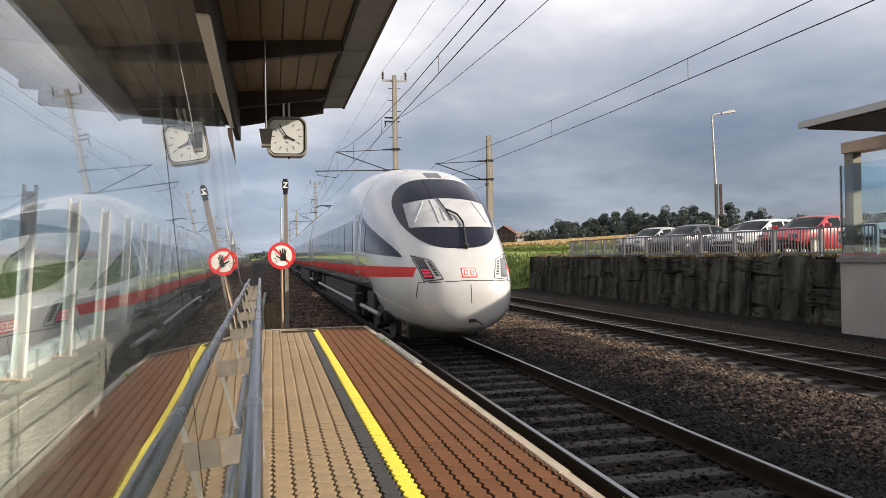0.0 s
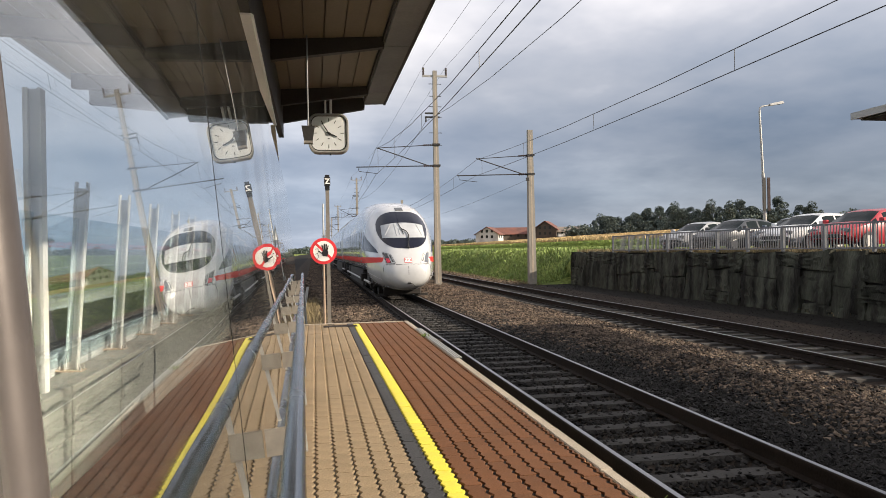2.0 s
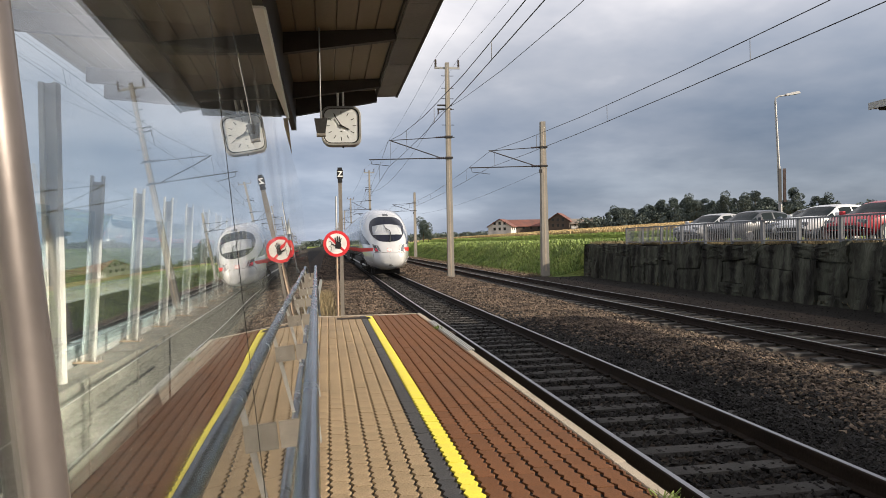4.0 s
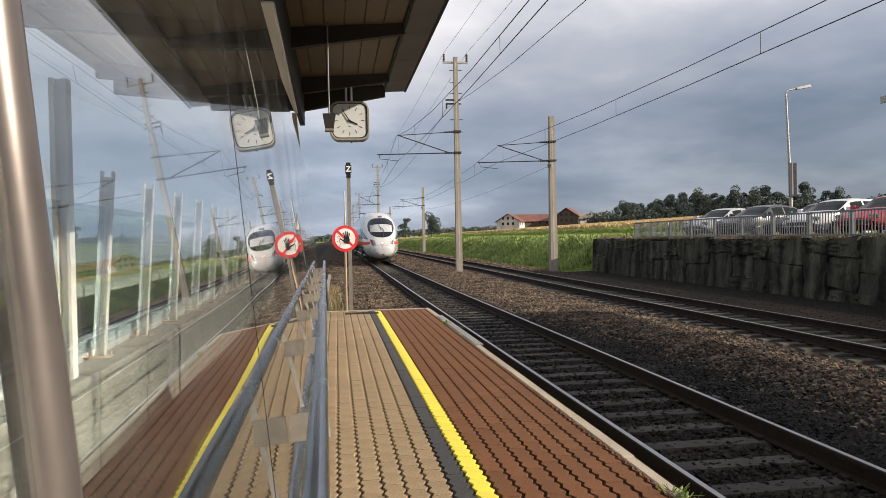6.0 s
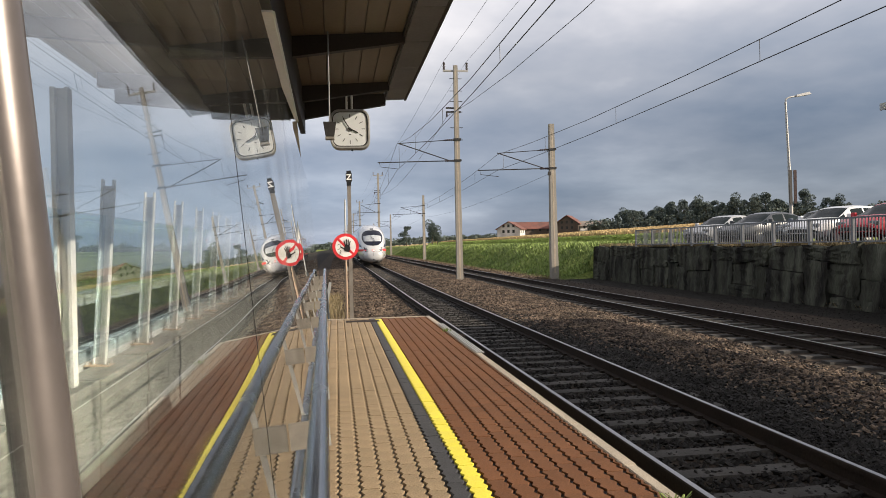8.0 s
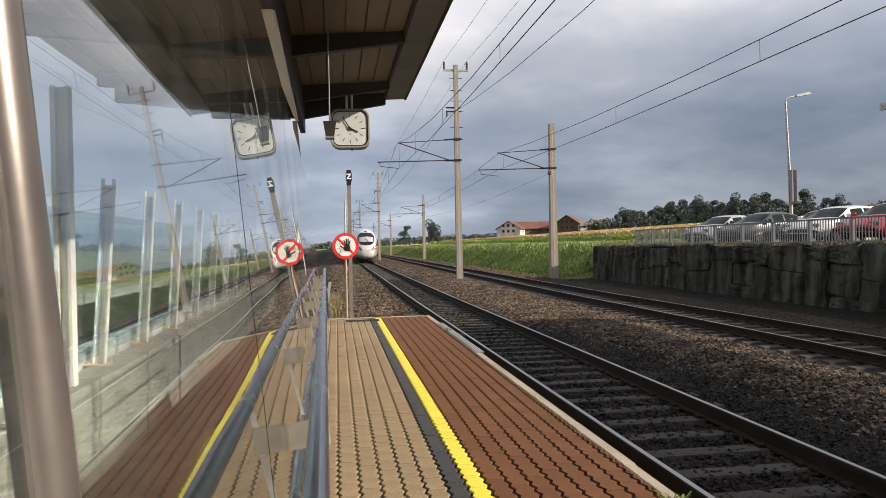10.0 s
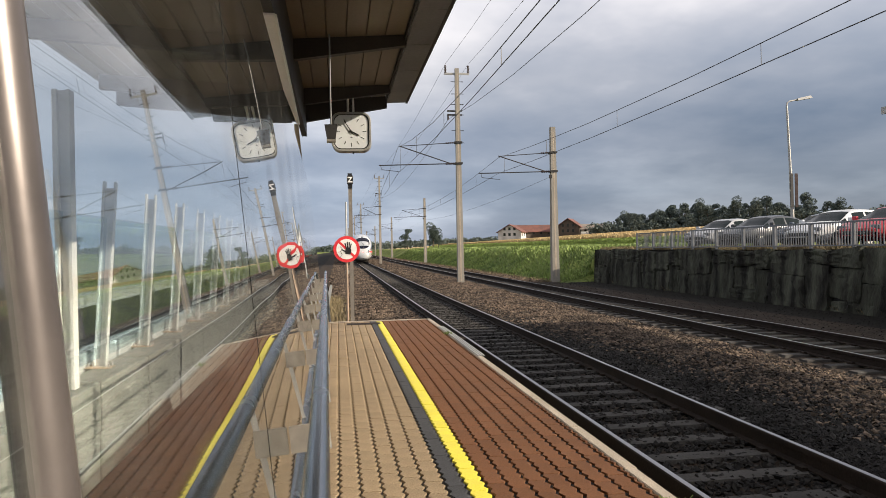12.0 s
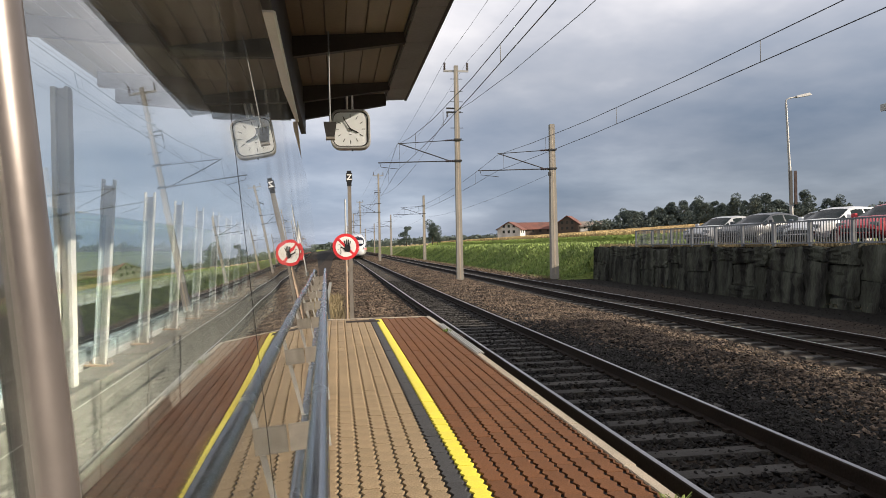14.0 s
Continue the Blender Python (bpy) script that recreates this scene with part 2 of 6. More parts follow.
M["dark_glass"] = material("dark_glass", (0.012, 0.013, 0.024), 0.06, 0.0, vary=0.1, scale=1, fine=3, bump=0, spec=0.25)
M["side_glass"] = material("side_glass", (0.03, 0.032, 0.026), 0.08, 0.0, vary=0.3, scale=0.6, fine=3, bump=0, spec=0.45)
M["car_glass"] = material("car_glass", (0.02, 0.027, 0.029), 0.07, 0.0, vary=0.2, scale=0.6, fine=3, bump=0, spec=0.04)
M["lamp_dark"] = material("lamp_dark", (0.05, 0.048, 0.05), 0.2, 0.3, vary=0.2, scale=8, fine=40, bump=0.05)
M["fence_steel"] = material("fence_steel", (0.165, 0.175, 0.19), 0.5, 0.2, vary=0.1, scale=3, fine=30, bump=0.1, second=(0.12, 0.127, 0.138))
M["post_paint"] = material("post_paint", (0.50, 0.50, 0.48), 0.5, 0.0, vary=0.06, scale=2, fine=30, bump=0.05, second=(0.32, 0.32, 0.305))
M["blind"] = material("blind", (0.40, 0.415, 0.43), 0.6, 0.0, vary=0.05, scale=2, fine=20, bump=0.05, second=(0.30, 0.31, 0.33))
M["rubber"] = material("rubber", (0.02, 0.02, 0.021), 0.7, vary=0.15, scale=5, fine=40, bump=0.1)
M["under"] = material("under", (0.04, 0.036, 0.032), 0.8, 0.2, vary=0.3, scale=2, fine=20, bump=0.3)
M["lamp_clear"] = material("lamp_clear", (0.26, 0.275, 0.30), 0.18, 0.5, vary=0.1, scale=8, fine=40, bump=0.05)
M["tail_light"] = glow("tail_light", (0.75, 0.02, 0.06), 0.12)
M["sign_white"] = material("sign_white", (0.82, 0.80, 0.77), 0.45, vary=0.03, scale=4, fine=30, bump=0.0, second=(0.76, 0.74, 0.71))
M["sign_red"] = material("sign_red", (0.68, 0.03, 0.04), 0.45, vary=0.05, scale=4, fine=30, bump=0.0, second=(0.60, 0.028, 0.035))
M["black"] = material("black", (0.014, 0.014, 0.015), 0.5, vary=0.1, scale=4, fine=30, bump=0.0)
M["clock_face"] = material("clock_face", (0.66, 0.68, 0.69), 0.4, vary=0.02, scale=3, fine=20, bump=0.0, second=(0.62, 0.64, 0.65))
M["red_tile"] = material("red_tile", (0.17, 0.062, 0.045), 0.85, vary=0.2, scale=0.3, fine=3, bump=0.3, second=(0.08, 0.037, 0.03))
M["grey_roof"] = material("grey_roof", (0.20, 0.165, 0.14), 0.85, vary=0.2, scale=0.3, fine=3, bump=0.3)
M["plaster"] = material("plaster", (0.60, 0.59, 0.57), 0.85, vary=0.06, scale=0.4, fine=4, bump=0.1)
M["wood_wall"] = material("wood_wall", (0.09, 0.068, 0.052), 0.85, vary=0.2, scale=0.5, fine=4, bump=0.2)
M["wire"] = material("wire", (0.05, 0.05, 0.052), 0.5, 0.4, vary=0.1, scale=2, fine=10, bump=0)
M["insulator"] = material("insulator", (0.06, 0.035, 0.03), 0.3, vary=0.1, scale=8, fine=30, bump=0)
M["pole_paint"] = material("pole_paint", (0.24, 0.22, 0.19), 0.7, 0.2, vary=0.15, scale=3, fine=30, bump=0.1, second=(0.16, 0.14, 0.12))
M["rust_pole"] = material("rust_pole", (0.42, 0.32, 0.24), 0.6, 0.3, vary=0.15, scale=3, fine=30, bump=0.1, second=(0.30, 0.21, 0.15))
# warm sunlight on the steel end post is put into this tan
M["sunlit_tan"] = material("sunlit_tan", (0.70, 0.56, 0.42), 0.6, 0.0, vary=0.1, scale=3, fine=30, bump=0.1, second=(0.58, 0.45, 0.33))
M["base_concrete"] = material("base_concrete", (0.36, 0.35, 0.33), 0.85, vary=0.12, scale=0.8, fine=30, bump=0.2, second=(0.27, 0.26, 0.245))
M["white_block"] = material("white_block", (0.30, 0.31, 0.31), 0.8, vary=0.1, scale=1.5, fine=30, bump=0.15, second=(0.22, 0.225, 0.22))
CAR_PAINT = {}
for nm, c in (("silver", (0.46, 0.47, 0.49)), ("dark", (0.05, 0.055, 0.065)), ("white", (0.80, 0.81, 0.82)), ("red", (0.48, 0.022, 0.035)), ("blue", (0.14, 0.17, 0.21))):
    CAR_PAINT[nm] = material("car_" + nm, c, 0.38, 0.1, vary=0.03, scale=1, fine=10, bump=0, coat=0.35)


# ---- mesh building ----
class Shape:
    """Collects faces, then becomes one mesh."""

    def __init__(self):
        self.v, self.f, self.m = [], [], []

    def add(self, verts, faces, mi=0):
        o = len(self.v)
        self.v.extend(tuple(p) for p in verts)
        self.f.extend(tuple(i + o for i in f) for f in faces)
        self.m.extend([mi] * len(faces))
        return self

    def box(self, x0, y0, z0, x1, y1, z1, mi=0, bevel=0.0):
        if bevel:
            b = bevel
            v = []
            for z, d in ((z0, b), (z0 + b, 0), (z1 - b, 0), (z1, b)):
                v += [(x0 + d, y0 + b, z), (x0 + b, y0 + d, z), (x1 - b, y0 + d, z), (x1 - d, y0 + b, z),
                      (x1 - d, y1 - b, z), (x1 - b, y1 - d, z), (x0 + b, y1 - d, z), (x0 + d, y1 - b, z)]
            f = [tuple(range(7, -1, -1)), tuple(range(24, 32))]
            for k in range(3):
                for i in range(8):
                    f.append((k * 8 + i, k * 8 + (i + 1) % 8, k * 8 + 8 + (i + 1) % 8, k * 8 + 8 + i))
            return self.add(v, f, mi)
        v = [(x, y, z) for z in (z0, z1) for y in (y0, y1) for x in (x0, x1)]
        f = [(0, 2, 3, 1), (4, 5, 7, 6), (0, 1, 5, 4), (2, 6, 7, 3), (0, 4, 6, 2), (1, 3, 7, 5)]
        return self.add(v, f, mi)

    def hull(self, bottom, top, mi=0):
        """A prism between two loops of equal length."""
        n = len(bottom)
        f = [tuple(range(n - 1, -1, -1)), tuple(range(n, 2 * n))]
        f += [(i, (i + 1) % n, n + (i + 1) % n, n + i) for i in range(n)]
        return self.add(list(bottom) + list(top), f, mi)

    def tube(self, a, b, r, n=10, r2=None, mi=0):
        a, b = Vector(a), Vector(b)
        d = (b - a).normalized()
        u = d.orthogonal().normalized()
        w = d.cross(u)
        r2 = r if r2 is None else r2
        ring = lambda p, q: [p + (u * math.cos(2 * math.pi * i / n) + w * math.sin(2 * math.pi * i / n)) * q for i in range(n)]
        return self.hull(ring(a, r), ring(b, r2), mi)

    def path(self, pts, r, n=8, mi=0):
        """A bent tube through points."""
        pts = [Vector(p) for p in pts]
        rings = []
        u = None
        for i, p in enumerate(pts):
            d = (pts[min(i + 1, len(pts) - 1)] - pts[max(i - 1, 0)]).normalized()
            u = d.orthogonal().normalized() if u is None else (u - d * u.dot(d)).normalized()
            w = d.cross(u)
            rings.append([p + (u * math.cos(2 * math.pi * k / n) + w * math.sin(2 * math.pi * k / n)) * r for k in range(n)])
        v = [q for ring in rings for q in ring]
        f = [tuple(range(n - 1, -1, -1)), tuple(range(len(v) - n, len(v)))]
        for i in range(len(rings) - 1):
            for k in range(n):
                f.append((i * n + k, i * n + (k + 1) % n, i * n + n + (k + 1) % n, i * n + n + k))
        return self.add(v, f, mi)

    def grid(self, rows, mi=0, close=False):
        """A skin over equal rows of points."""
        n = len(rows[0])
        v = [p for r in rows for p in r]
        f = []
        for i in range(len(rows) - 1):
            for k in range(n if close else n - 1):
                f.append((i * n + k, i * n + (k + 1) % n, i * n + n + (k + 1) % n, i * n + n + k))
        return self.add(v, f, mi)

    def mesh(self, name, mats, smooth=0.0):
        me = bpy.data.meshes.new(name)
        me.from_pydata(self.v, [], self.f)
        for m in mats:
            me.materials.append(m)
        if len(mats) > 1:
            me.polygons.foreach_set("material_index", self.m)
        if smooth:
            me.polygons.foreach_set("use_smooth", [True] * len(me.polygons))
            me.set_sharp_from_angle(angle=radians(smooth))
        me.update()
        return me


def empty(name, m=None):
    ob = new(name)
    ob.empty_display_size = 0.1
    if m is not None:
        ob.matrix_basis = m
    return ob


def part(name, shape, mats, parent=None, label="", smooth=0.0, m=None):
    """One mesh object, under its thing when a parent is given."""
    mats = mats if isinstance(mats, (list, tuple)) else [mats]
    me = shape if isinstance(shape, bpy.types.Mesh) else shape.mesh(name, mats, smooth)
    ob = new(name, me)
    ob.parent = parent
    if m is not None:
        ob.matrix_basis = m
    if label:
        ob["label"] = label
    return ob


def fix_normals(ob):
    bm = bmesh.new()
    bm.from_mesh(ob.data)
    bmesh.ops.recalc_face_normals(bm, faces=bm.faces)
    bm.to_mesh(ob.data)
    bm.free()


RAIL_Z = -0.54      # rail top
TRACK_A, TRACK_B = 3.40, 9.20
BED_Z = -0.75
EDGE_X, END_Y = 1.735, 13.45


# ---- the large structure ----
def smooth_step(a, b, v):
    t = np.clip((v - a) / (b - a), 0, 1)
    return t * t * (3 - 2 * t)


def rise(y):
    """The line climbs a little beyond the station."""
    return 0.0022 * np.clip(np.asarray(y, float) - 25, 0, 250)


def land(x, y):
    """Height of the ground: flat track bed, a bank and rising fields beside it, a raised car park behind the wall."""
    x, y = np.asarray(x, float), np.asarray(y, float)
    z = np.full(np.broadcast(x, y).shape, BED_Z)
    far = 1.15 + 0.050 * np.clip(x - 40, 0, 120) + 0.012 * np.clip(x - 160, 0, 1000)
    bank = BED_Z + smooth_step(12.6, 17.0, x) * (1.15 - BED_Z)
    bank = np.where(x > 17, far, bank)
    park = np.where(x > 14.72, 1.08, BED_Z)
    t = smooth_step(38.6, 40.5, y)
    z = np.where(x > 12.6, park * (1 - t) + bank * t, z)
    # the sunken way beside the platform
    z = np.where((x > -3.62) & (x < -0.38) & (y > -10.5) & (y < 39.5), -2.05, z)
    # the land beyond the other side of the station
    z = np.where(x < -6.5, BED_Z + 0.4 * smooth_step(-6.5, -11, x) + 0.012 * np.clip(-x - 25, 0, 800), z)
    return z + rise(y)


def make_ground():
    xs = np.concatenate([[-2500, -1200, -600, -300, -150, -80, -50, -30, -20], np.arange(-14, 12.5, 1.5), np.arange(12.6, 17.4, 0.35),
                         np.arange(18, 40, 2), np.arange(44, 120, 8), [130, 160, 200, 260, 340, 450, 600, 900, 1400, 2500]])
    xs = np.unique(np.concatenate([xs, [-3.64, -3.60, -0.40, -0.36, 14.70, 14.74]]))
    ys = np.concatenate([[-2500, -900, -300, -100, -50], np.arange(-30, 36, 4), np.arange(37, 44, 0.6), np.arange(45, 110, 4),
                         np.arange(115, 300, 15), [330, 400, 500, 700, 1000, 1600, 2800, 4500]])
    X, Y = np.meshgrid(xs, ys)
    Z = land(X, Y)
    s = Shape()
    s.grid([[(X[i, j], Y[i, j], Z[i, j]) for j in range(len(xs))] for i in range(len(ys))])
    mi = []
    for i in range(len(ys) - 1):
        for j in range(len(xs) - 1):
            cx, cy = (xs[j] + xs[j + 1]) / 2, (ys[i] + ys[i + 1]) / 2
            if -1.8 < cx < 12.4:
                mi.append(1)
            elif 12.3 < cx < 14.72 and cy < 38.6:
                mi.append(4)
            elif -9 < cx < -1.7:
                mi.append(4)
            elif cx > 14.7 and cy < 38.6 and cx < 60:
                mi.append(2)
            elif cx > 43 and cy > 38:
                mi.append(3)
            else:
                mi.append(0)
    s.m = mi
    ob = part("ground", s, [M["grass"], M["ballast"], M["asphalt"], M["field"], M["dirt"]], smooth=60)
    tagged(ob, "grassy land with a brown ballast track bed and fields", "ground", kind="structure")


make_ground()


def rock_field(name, spots, sizes, mat, label, category, seed, flat=0.65):
    """Many small broken stones joined into one mesh."""
    rng = np.random.default_rng(seed)
    base = np.array([(1, 0, 0), (-1, 0, 0), (0, 1, 0), (0, -1, 0), (0, 0, 1), (0, 0, -1)], float)
    tri = np.array([(0, 2, 4), (2, 1, 4), (1, 3, 4), (3, 0, 4), (2, 0, 5), (1, 2, 5), (3, 1, 5), (0, 3, 5)])
    n = len(spots)
    v = base[None] * rng.uniform(0.65, 1.25, (n, 6, 1)) + rng.normal(0, 0.18, (n, 6, 3))
    a, b = rng.uniform(0, 6.28, n), rng.uniform(-0.7, 0.7, n)
    ca, sa, cb, sb = np.cos(a), np.sin(a), np.cos(b), np.sin(b)
    x, y, z = v[..., 0].copy(), v[..., 1].copy(), v[..., 2].copy() * flat
    y, z = y * cb[:, None] - z * sb[:, None], y * sb[:, None] + z * cb[:, None]
    x, y = x * ca[:, None] - y * sa[:, None], x * sa[:, None] + y * ca[:, None]
    v = np.stack([x, y, z], -1) * sizes[:, None, None] + spots[:, None, :]
    f = (tri[None] + (np.arange(n) * 6)[:, None, None]).reshape(-1, 3)
    me = bpy.data.meshes.new(name)
    me.from_pydata(v.reshape(-1, 3).tolist(), [], f.tolist())
    me.materials.append(mat)
    ob = new(name, me)
    return tagged(ob, label, category, kind="stuff")


def make_ballast():
    rng = np.random.default_rng(5)
    # density falls with distance along the line
    def spots(n, x0, x1, y0, y1, power, z):
        y = y0 + (y1 - y0) * rng.uniform(0, 1, n) ** power
        x = rng.uniform(x0, x1, n)
        return np.stack([x, y, z(x, y) + rise(y) + rng.uniform(-0.012, 0.02, n)], -1)
    hump = lambda x, y: BED_Z + 0.02 + 0.07 * np.exp(-((x - 6.3) / 0.9) ** 2) + 0.02 * np.sin(x * 3.1) * np.sin(y * 1.3)
    p = spots(95000, 4.35, 7.7, 3.5, 46, 1.7, hump)
    # oil-dark stones beside the near rail; their colour also holds the shelter roof's shade
    stained = rng.uniform(0, 1, len(p)) < 1.25 - smooth_step(4.6, 6.4, p[:, 0]) * 1.0 - smooth_step(9, 24, p[:, 1]) * 0.9
    q = p[stained]
    rock_field("stained_ballast_stones", q, rng.uniform(0.017, 0.040, len(q)) * (1 + q[:, 1] / 32), M["dark_ballast_stone"],
               "grey oil-stained crushed stone beside the near rail, darkened for shade", "gravel", 19)
    p = p[~stained]
    rock_field("ballast_stones", p, rng.uniform(0.017, 0.040, len(p)) * (1 + p[:, 1] / 32), M["ballast_stone"],
               "loose brown crushed stone between the two tracks", "gravel", 11)
    low = lambda x, y: np.full_like(x, BED_Z + 0.012)
    p = spots(26000, 1.78, 4.6, 2.6, 42, 1.6, low)
    rock_field("track_gravel", p, rng.uniform(0.020, 0.042, len(p)) * (1 + p[:, 1] / 45), M["dark_ballast_stone"],
               "dark oil-stained crushed stone round the sleepers", "gravel", 12)
    p = spots(9000, 1.78, 11.3, -20, 3.5, 1.0, low)
    rock_field("rear_track_gravel", p, rng.uniform(0.03, 0.055, len(p)), M["ballast_stone"], "crushed stone of the track bed", "gravel", 18)
    p = spots(15000, 7.6, 11.3, 8, 60, 1.5, lambda x, y: np.full_like(x, BED_Z - 0.045))
    rock_field("far_track_gravel", p, rng.uniform(0.022, 0.045, len(p)) * (1 + p[:, 1] / 50), M["dark_ballast_stone"],
               "dark crushed stone round the sleepers of the far track", "gravel", 13)
    p = spots(34000, -0.6, 12.2, 40, 150, 1.4, lambda x, y: np.where((np.abs(x - TRACK_A) < 1.35) | (np.abs(x - TRACK_B) < 1.35), BED_Z - 0.03, BED_Z + 0.012))
    rock_field("far_ballast_stones", p, rng.uniform(0.06, 0.11, len(p)), M["ballast_stone"], "brown crushed stone along the line further off", "gravel", 15, 0.5)
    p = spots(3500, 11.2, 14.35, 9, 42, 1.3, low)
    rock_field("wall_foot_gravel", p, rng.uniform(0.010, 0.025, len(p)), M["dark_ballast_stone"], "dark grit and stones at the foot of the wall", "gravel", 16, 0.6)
    side = lambda x, y: BED_Z + 0.03 + 0.28 * smooth_step(15.2, 13.6, y)
    p = spots(22000, -0.34, 2.4, 13.55, 80, 1.9, side)
    rock_field("shoulder_gravel", p, rng.uniform(0.022, 0.05, len(p)) * (1 + p[:, 1] / 60), M["ballast_stone"],
               "brown crushed stone beyond the platform end", "gravel", 14)


def rail_profile(x, mi_head=False):
    """Half-millimetre-free section of a flat-bottom rail, foot to head."""
    h = RAIL_Z
    return [(x - 0.062, h - 0.172), (x + 0.062, h - 0.172), (x + 0.062, h - 0.16), (x + 0.012, h - 0.14), (x + 0.009, h - 0.05),
            (x + 0.036, h - 0.038), (x + 0.036, h - 0.008), (x + 0.026, h - 0.0005), (x - 0.026, h - 0.0005), (x - 0.036, h - 0.008),
            (x - 0.036, h - 0.038), (x - 0.009, h - 0.05), (x - 0.012, h - 0.14), (x - 0.062, h - 0.16)]


def make_track(centre, name, y0, y1, label):
    track = empty(name)
    tagged(track, label, "railway track", group="railway tracks", kind="structure")
    for side in (-0.753, 0.753):
        pr = rail_profile(centre + side)
        stops = (y0, 25, 275, y1)
        s = Shape().grid([[(x, y, z + float(rise(y))) for x, z in pr] for y in stops], close=True)
        part("rail", s, M["rail_side"], track)
        head = [(-0.023, -0.004), (0.023, -0.004), (0.023, 0.001), (-0.023, 0.001)]
        s = Shape().grid([[(centre + side + a, y, RAIL_Z + b + float(rise(y))) for a, b in head] for y in stops], close=True)
        part("running_surface", s, M["rail_head"], track, "worn shiny rail head")
    sl = Shape()
    z1 = RAIL_Z - 0.172
    for a, b in ((-1.3, 1.3),):
        lo = [(-1.3, -0.14, z1 - 0.16), (1.3, -0.14, z1 - 0.16), (1.3, 0.14, z1 - 0.16), (-1.3, 0.14, z1 - 0.16)]
        hi = [(-1.28, -0.105, z1), (1.28, -0.105, z1), (1.28, 0.105, z1), (-1.28, 0.105, z1)]
        sl.hull(lo, hi)
    me = sl.mesh("sleeper", [M["sleeper"]])
    clip = Shape()
    for side in (-0.753, 0.753):
        for k in (-1, 1):
            clip.box(side + k * 0.095 - 0.03, -0.05, z1 + 0.001, side + k * 0.095 + 0.03, 0.05, z1 + 0.035)
    mc = clip.mesh("rail_clips", [M["rail_side"]])
    y, k, rest = -19.4, 0, Shape()
    rng = random.Random(3)
    while y < 150:
        if y < 70:
            o = part("sleeper", me, [], track)
            o.matrix_basis = pose(centre, y, rng.uniform(-0.004, 0.004) + float(rise(y)), 0, 0, rng.uniform(-0.6, 0.6))
            c = part("rail_clips", mc, [], o)
        else:
            rest.box(centre - 1.3, y - 0.12, z1 - 0.1 + rise(y), centre + 1.3, y + 0.12, z1 + rise(y))
        y += 0.6
    tagged(part("far_sleepers", rest, M["sleeper"], track), kind="stuff")


make_track(TRACK_A, "near_track", -20, 900, "railway track on grey sleepers beside the platform")
make_track(TRACK_B, "far_track", -20, 900, "railway track on grey sleepers below a stone wall")


def make_platform():
    p = empty("platform")
    tagged(p, "paved station platform, beige and brick-red with a yellow line", "platform", kind="structure")
    s = Shape().box(-0.30, -14, -1.9, EDGE_X - 0.085, END_Y - 0.06, -0.014)
    part("platform_base", s, M["joint_dirt"], p)
    # coping along the track and across the end
    y = -14.0
    rng = random.Random(8)
    while y < END_Y - 0.01:
        y2 = min(y + 1.0, END_Y)
        s = Shape().box(EDGE_X - 0.08, y + 0.003, -0.30, EDGE_X + rng.uniform(-0.004, 0.004), y2 - 0.003, 0.002 + rng.uniform(-0.002, 0.002), bevel=0.008)
        part("coping_stone", s, M["coping"], p)
        y = y2
    s = Shape().box(EDGE_X - 0.075, -14, -0.95, EDGE_X - 0.03, END_Y - 0.005, -0.302)
    part("platform_face", s, M["concrete"], p)
    s = Shape().box(-0.45, END_Y - 0.055, -0.9, EDGE_X - 0.085, END_Y, 0.0, bevel=0.006)
    part("end_kerb", s, M["coping"], p)
    # strip of three bars fixed to the edge
    for k in range(3):
        s = Shape().box(EDGE_X - 0.06 + k * 0.032, 8.5, 0.003, EDGE_X - 0.04 + k * 0.032, 11.9, 0.016)
        part("edge_bar", s, M["galvanised"], p, "pale metal bar on the platform edge")
    # thin dark plate added for the brown patch near the platform end
    part("dark_plate", Shape().box(0.14, 12.72, -0.01, 0.74, 13.02, 0.004, bevel=0.004), M["rail_side"], p, "thin dark brown plate on the paving")
    return p


platform = make_platform()


def paver(w, length, wave, steps=8, right=True, left=True):
    """A wavy-sided paving stone, its joint edges chamfered, top at z = 0."""
    gap = 0.0105
    def side(sign, on, inset, z):
        pts = []
        for i in range(steps + 1):
            y = -length / 2 + 0.0007 + (length - 0.0014) * i / steps
            off = (wave if i % 4 in (1,) else -wave if i % 4 in (3,) else 0.0) if on else 0.0
            pts.append((sign * (w / 2 - gap - inset) + off, y * (1 - inset * 0.4), z))
        return pts
    def loop(inset, z):
        return side(1, right, inset, z) + side(-1, left, inset, z)[::-1]
    s = Shape()
    a, b, c = loop(0, -0.02), loop(0, -0.0015), loop(0.002, 0.0)
    n = len(a)
    s.add(a + b + c, [(i, (i + 1) % n, n + (i + 1) % n, n + i) for i in range(n)] + [(n + i, n + (i + 1) % n, 2 * n + (i + 1) % n, 2 * n + i) for i in range(n)]
          + [tuple(range(2 * n, 3 * n))])
    return s


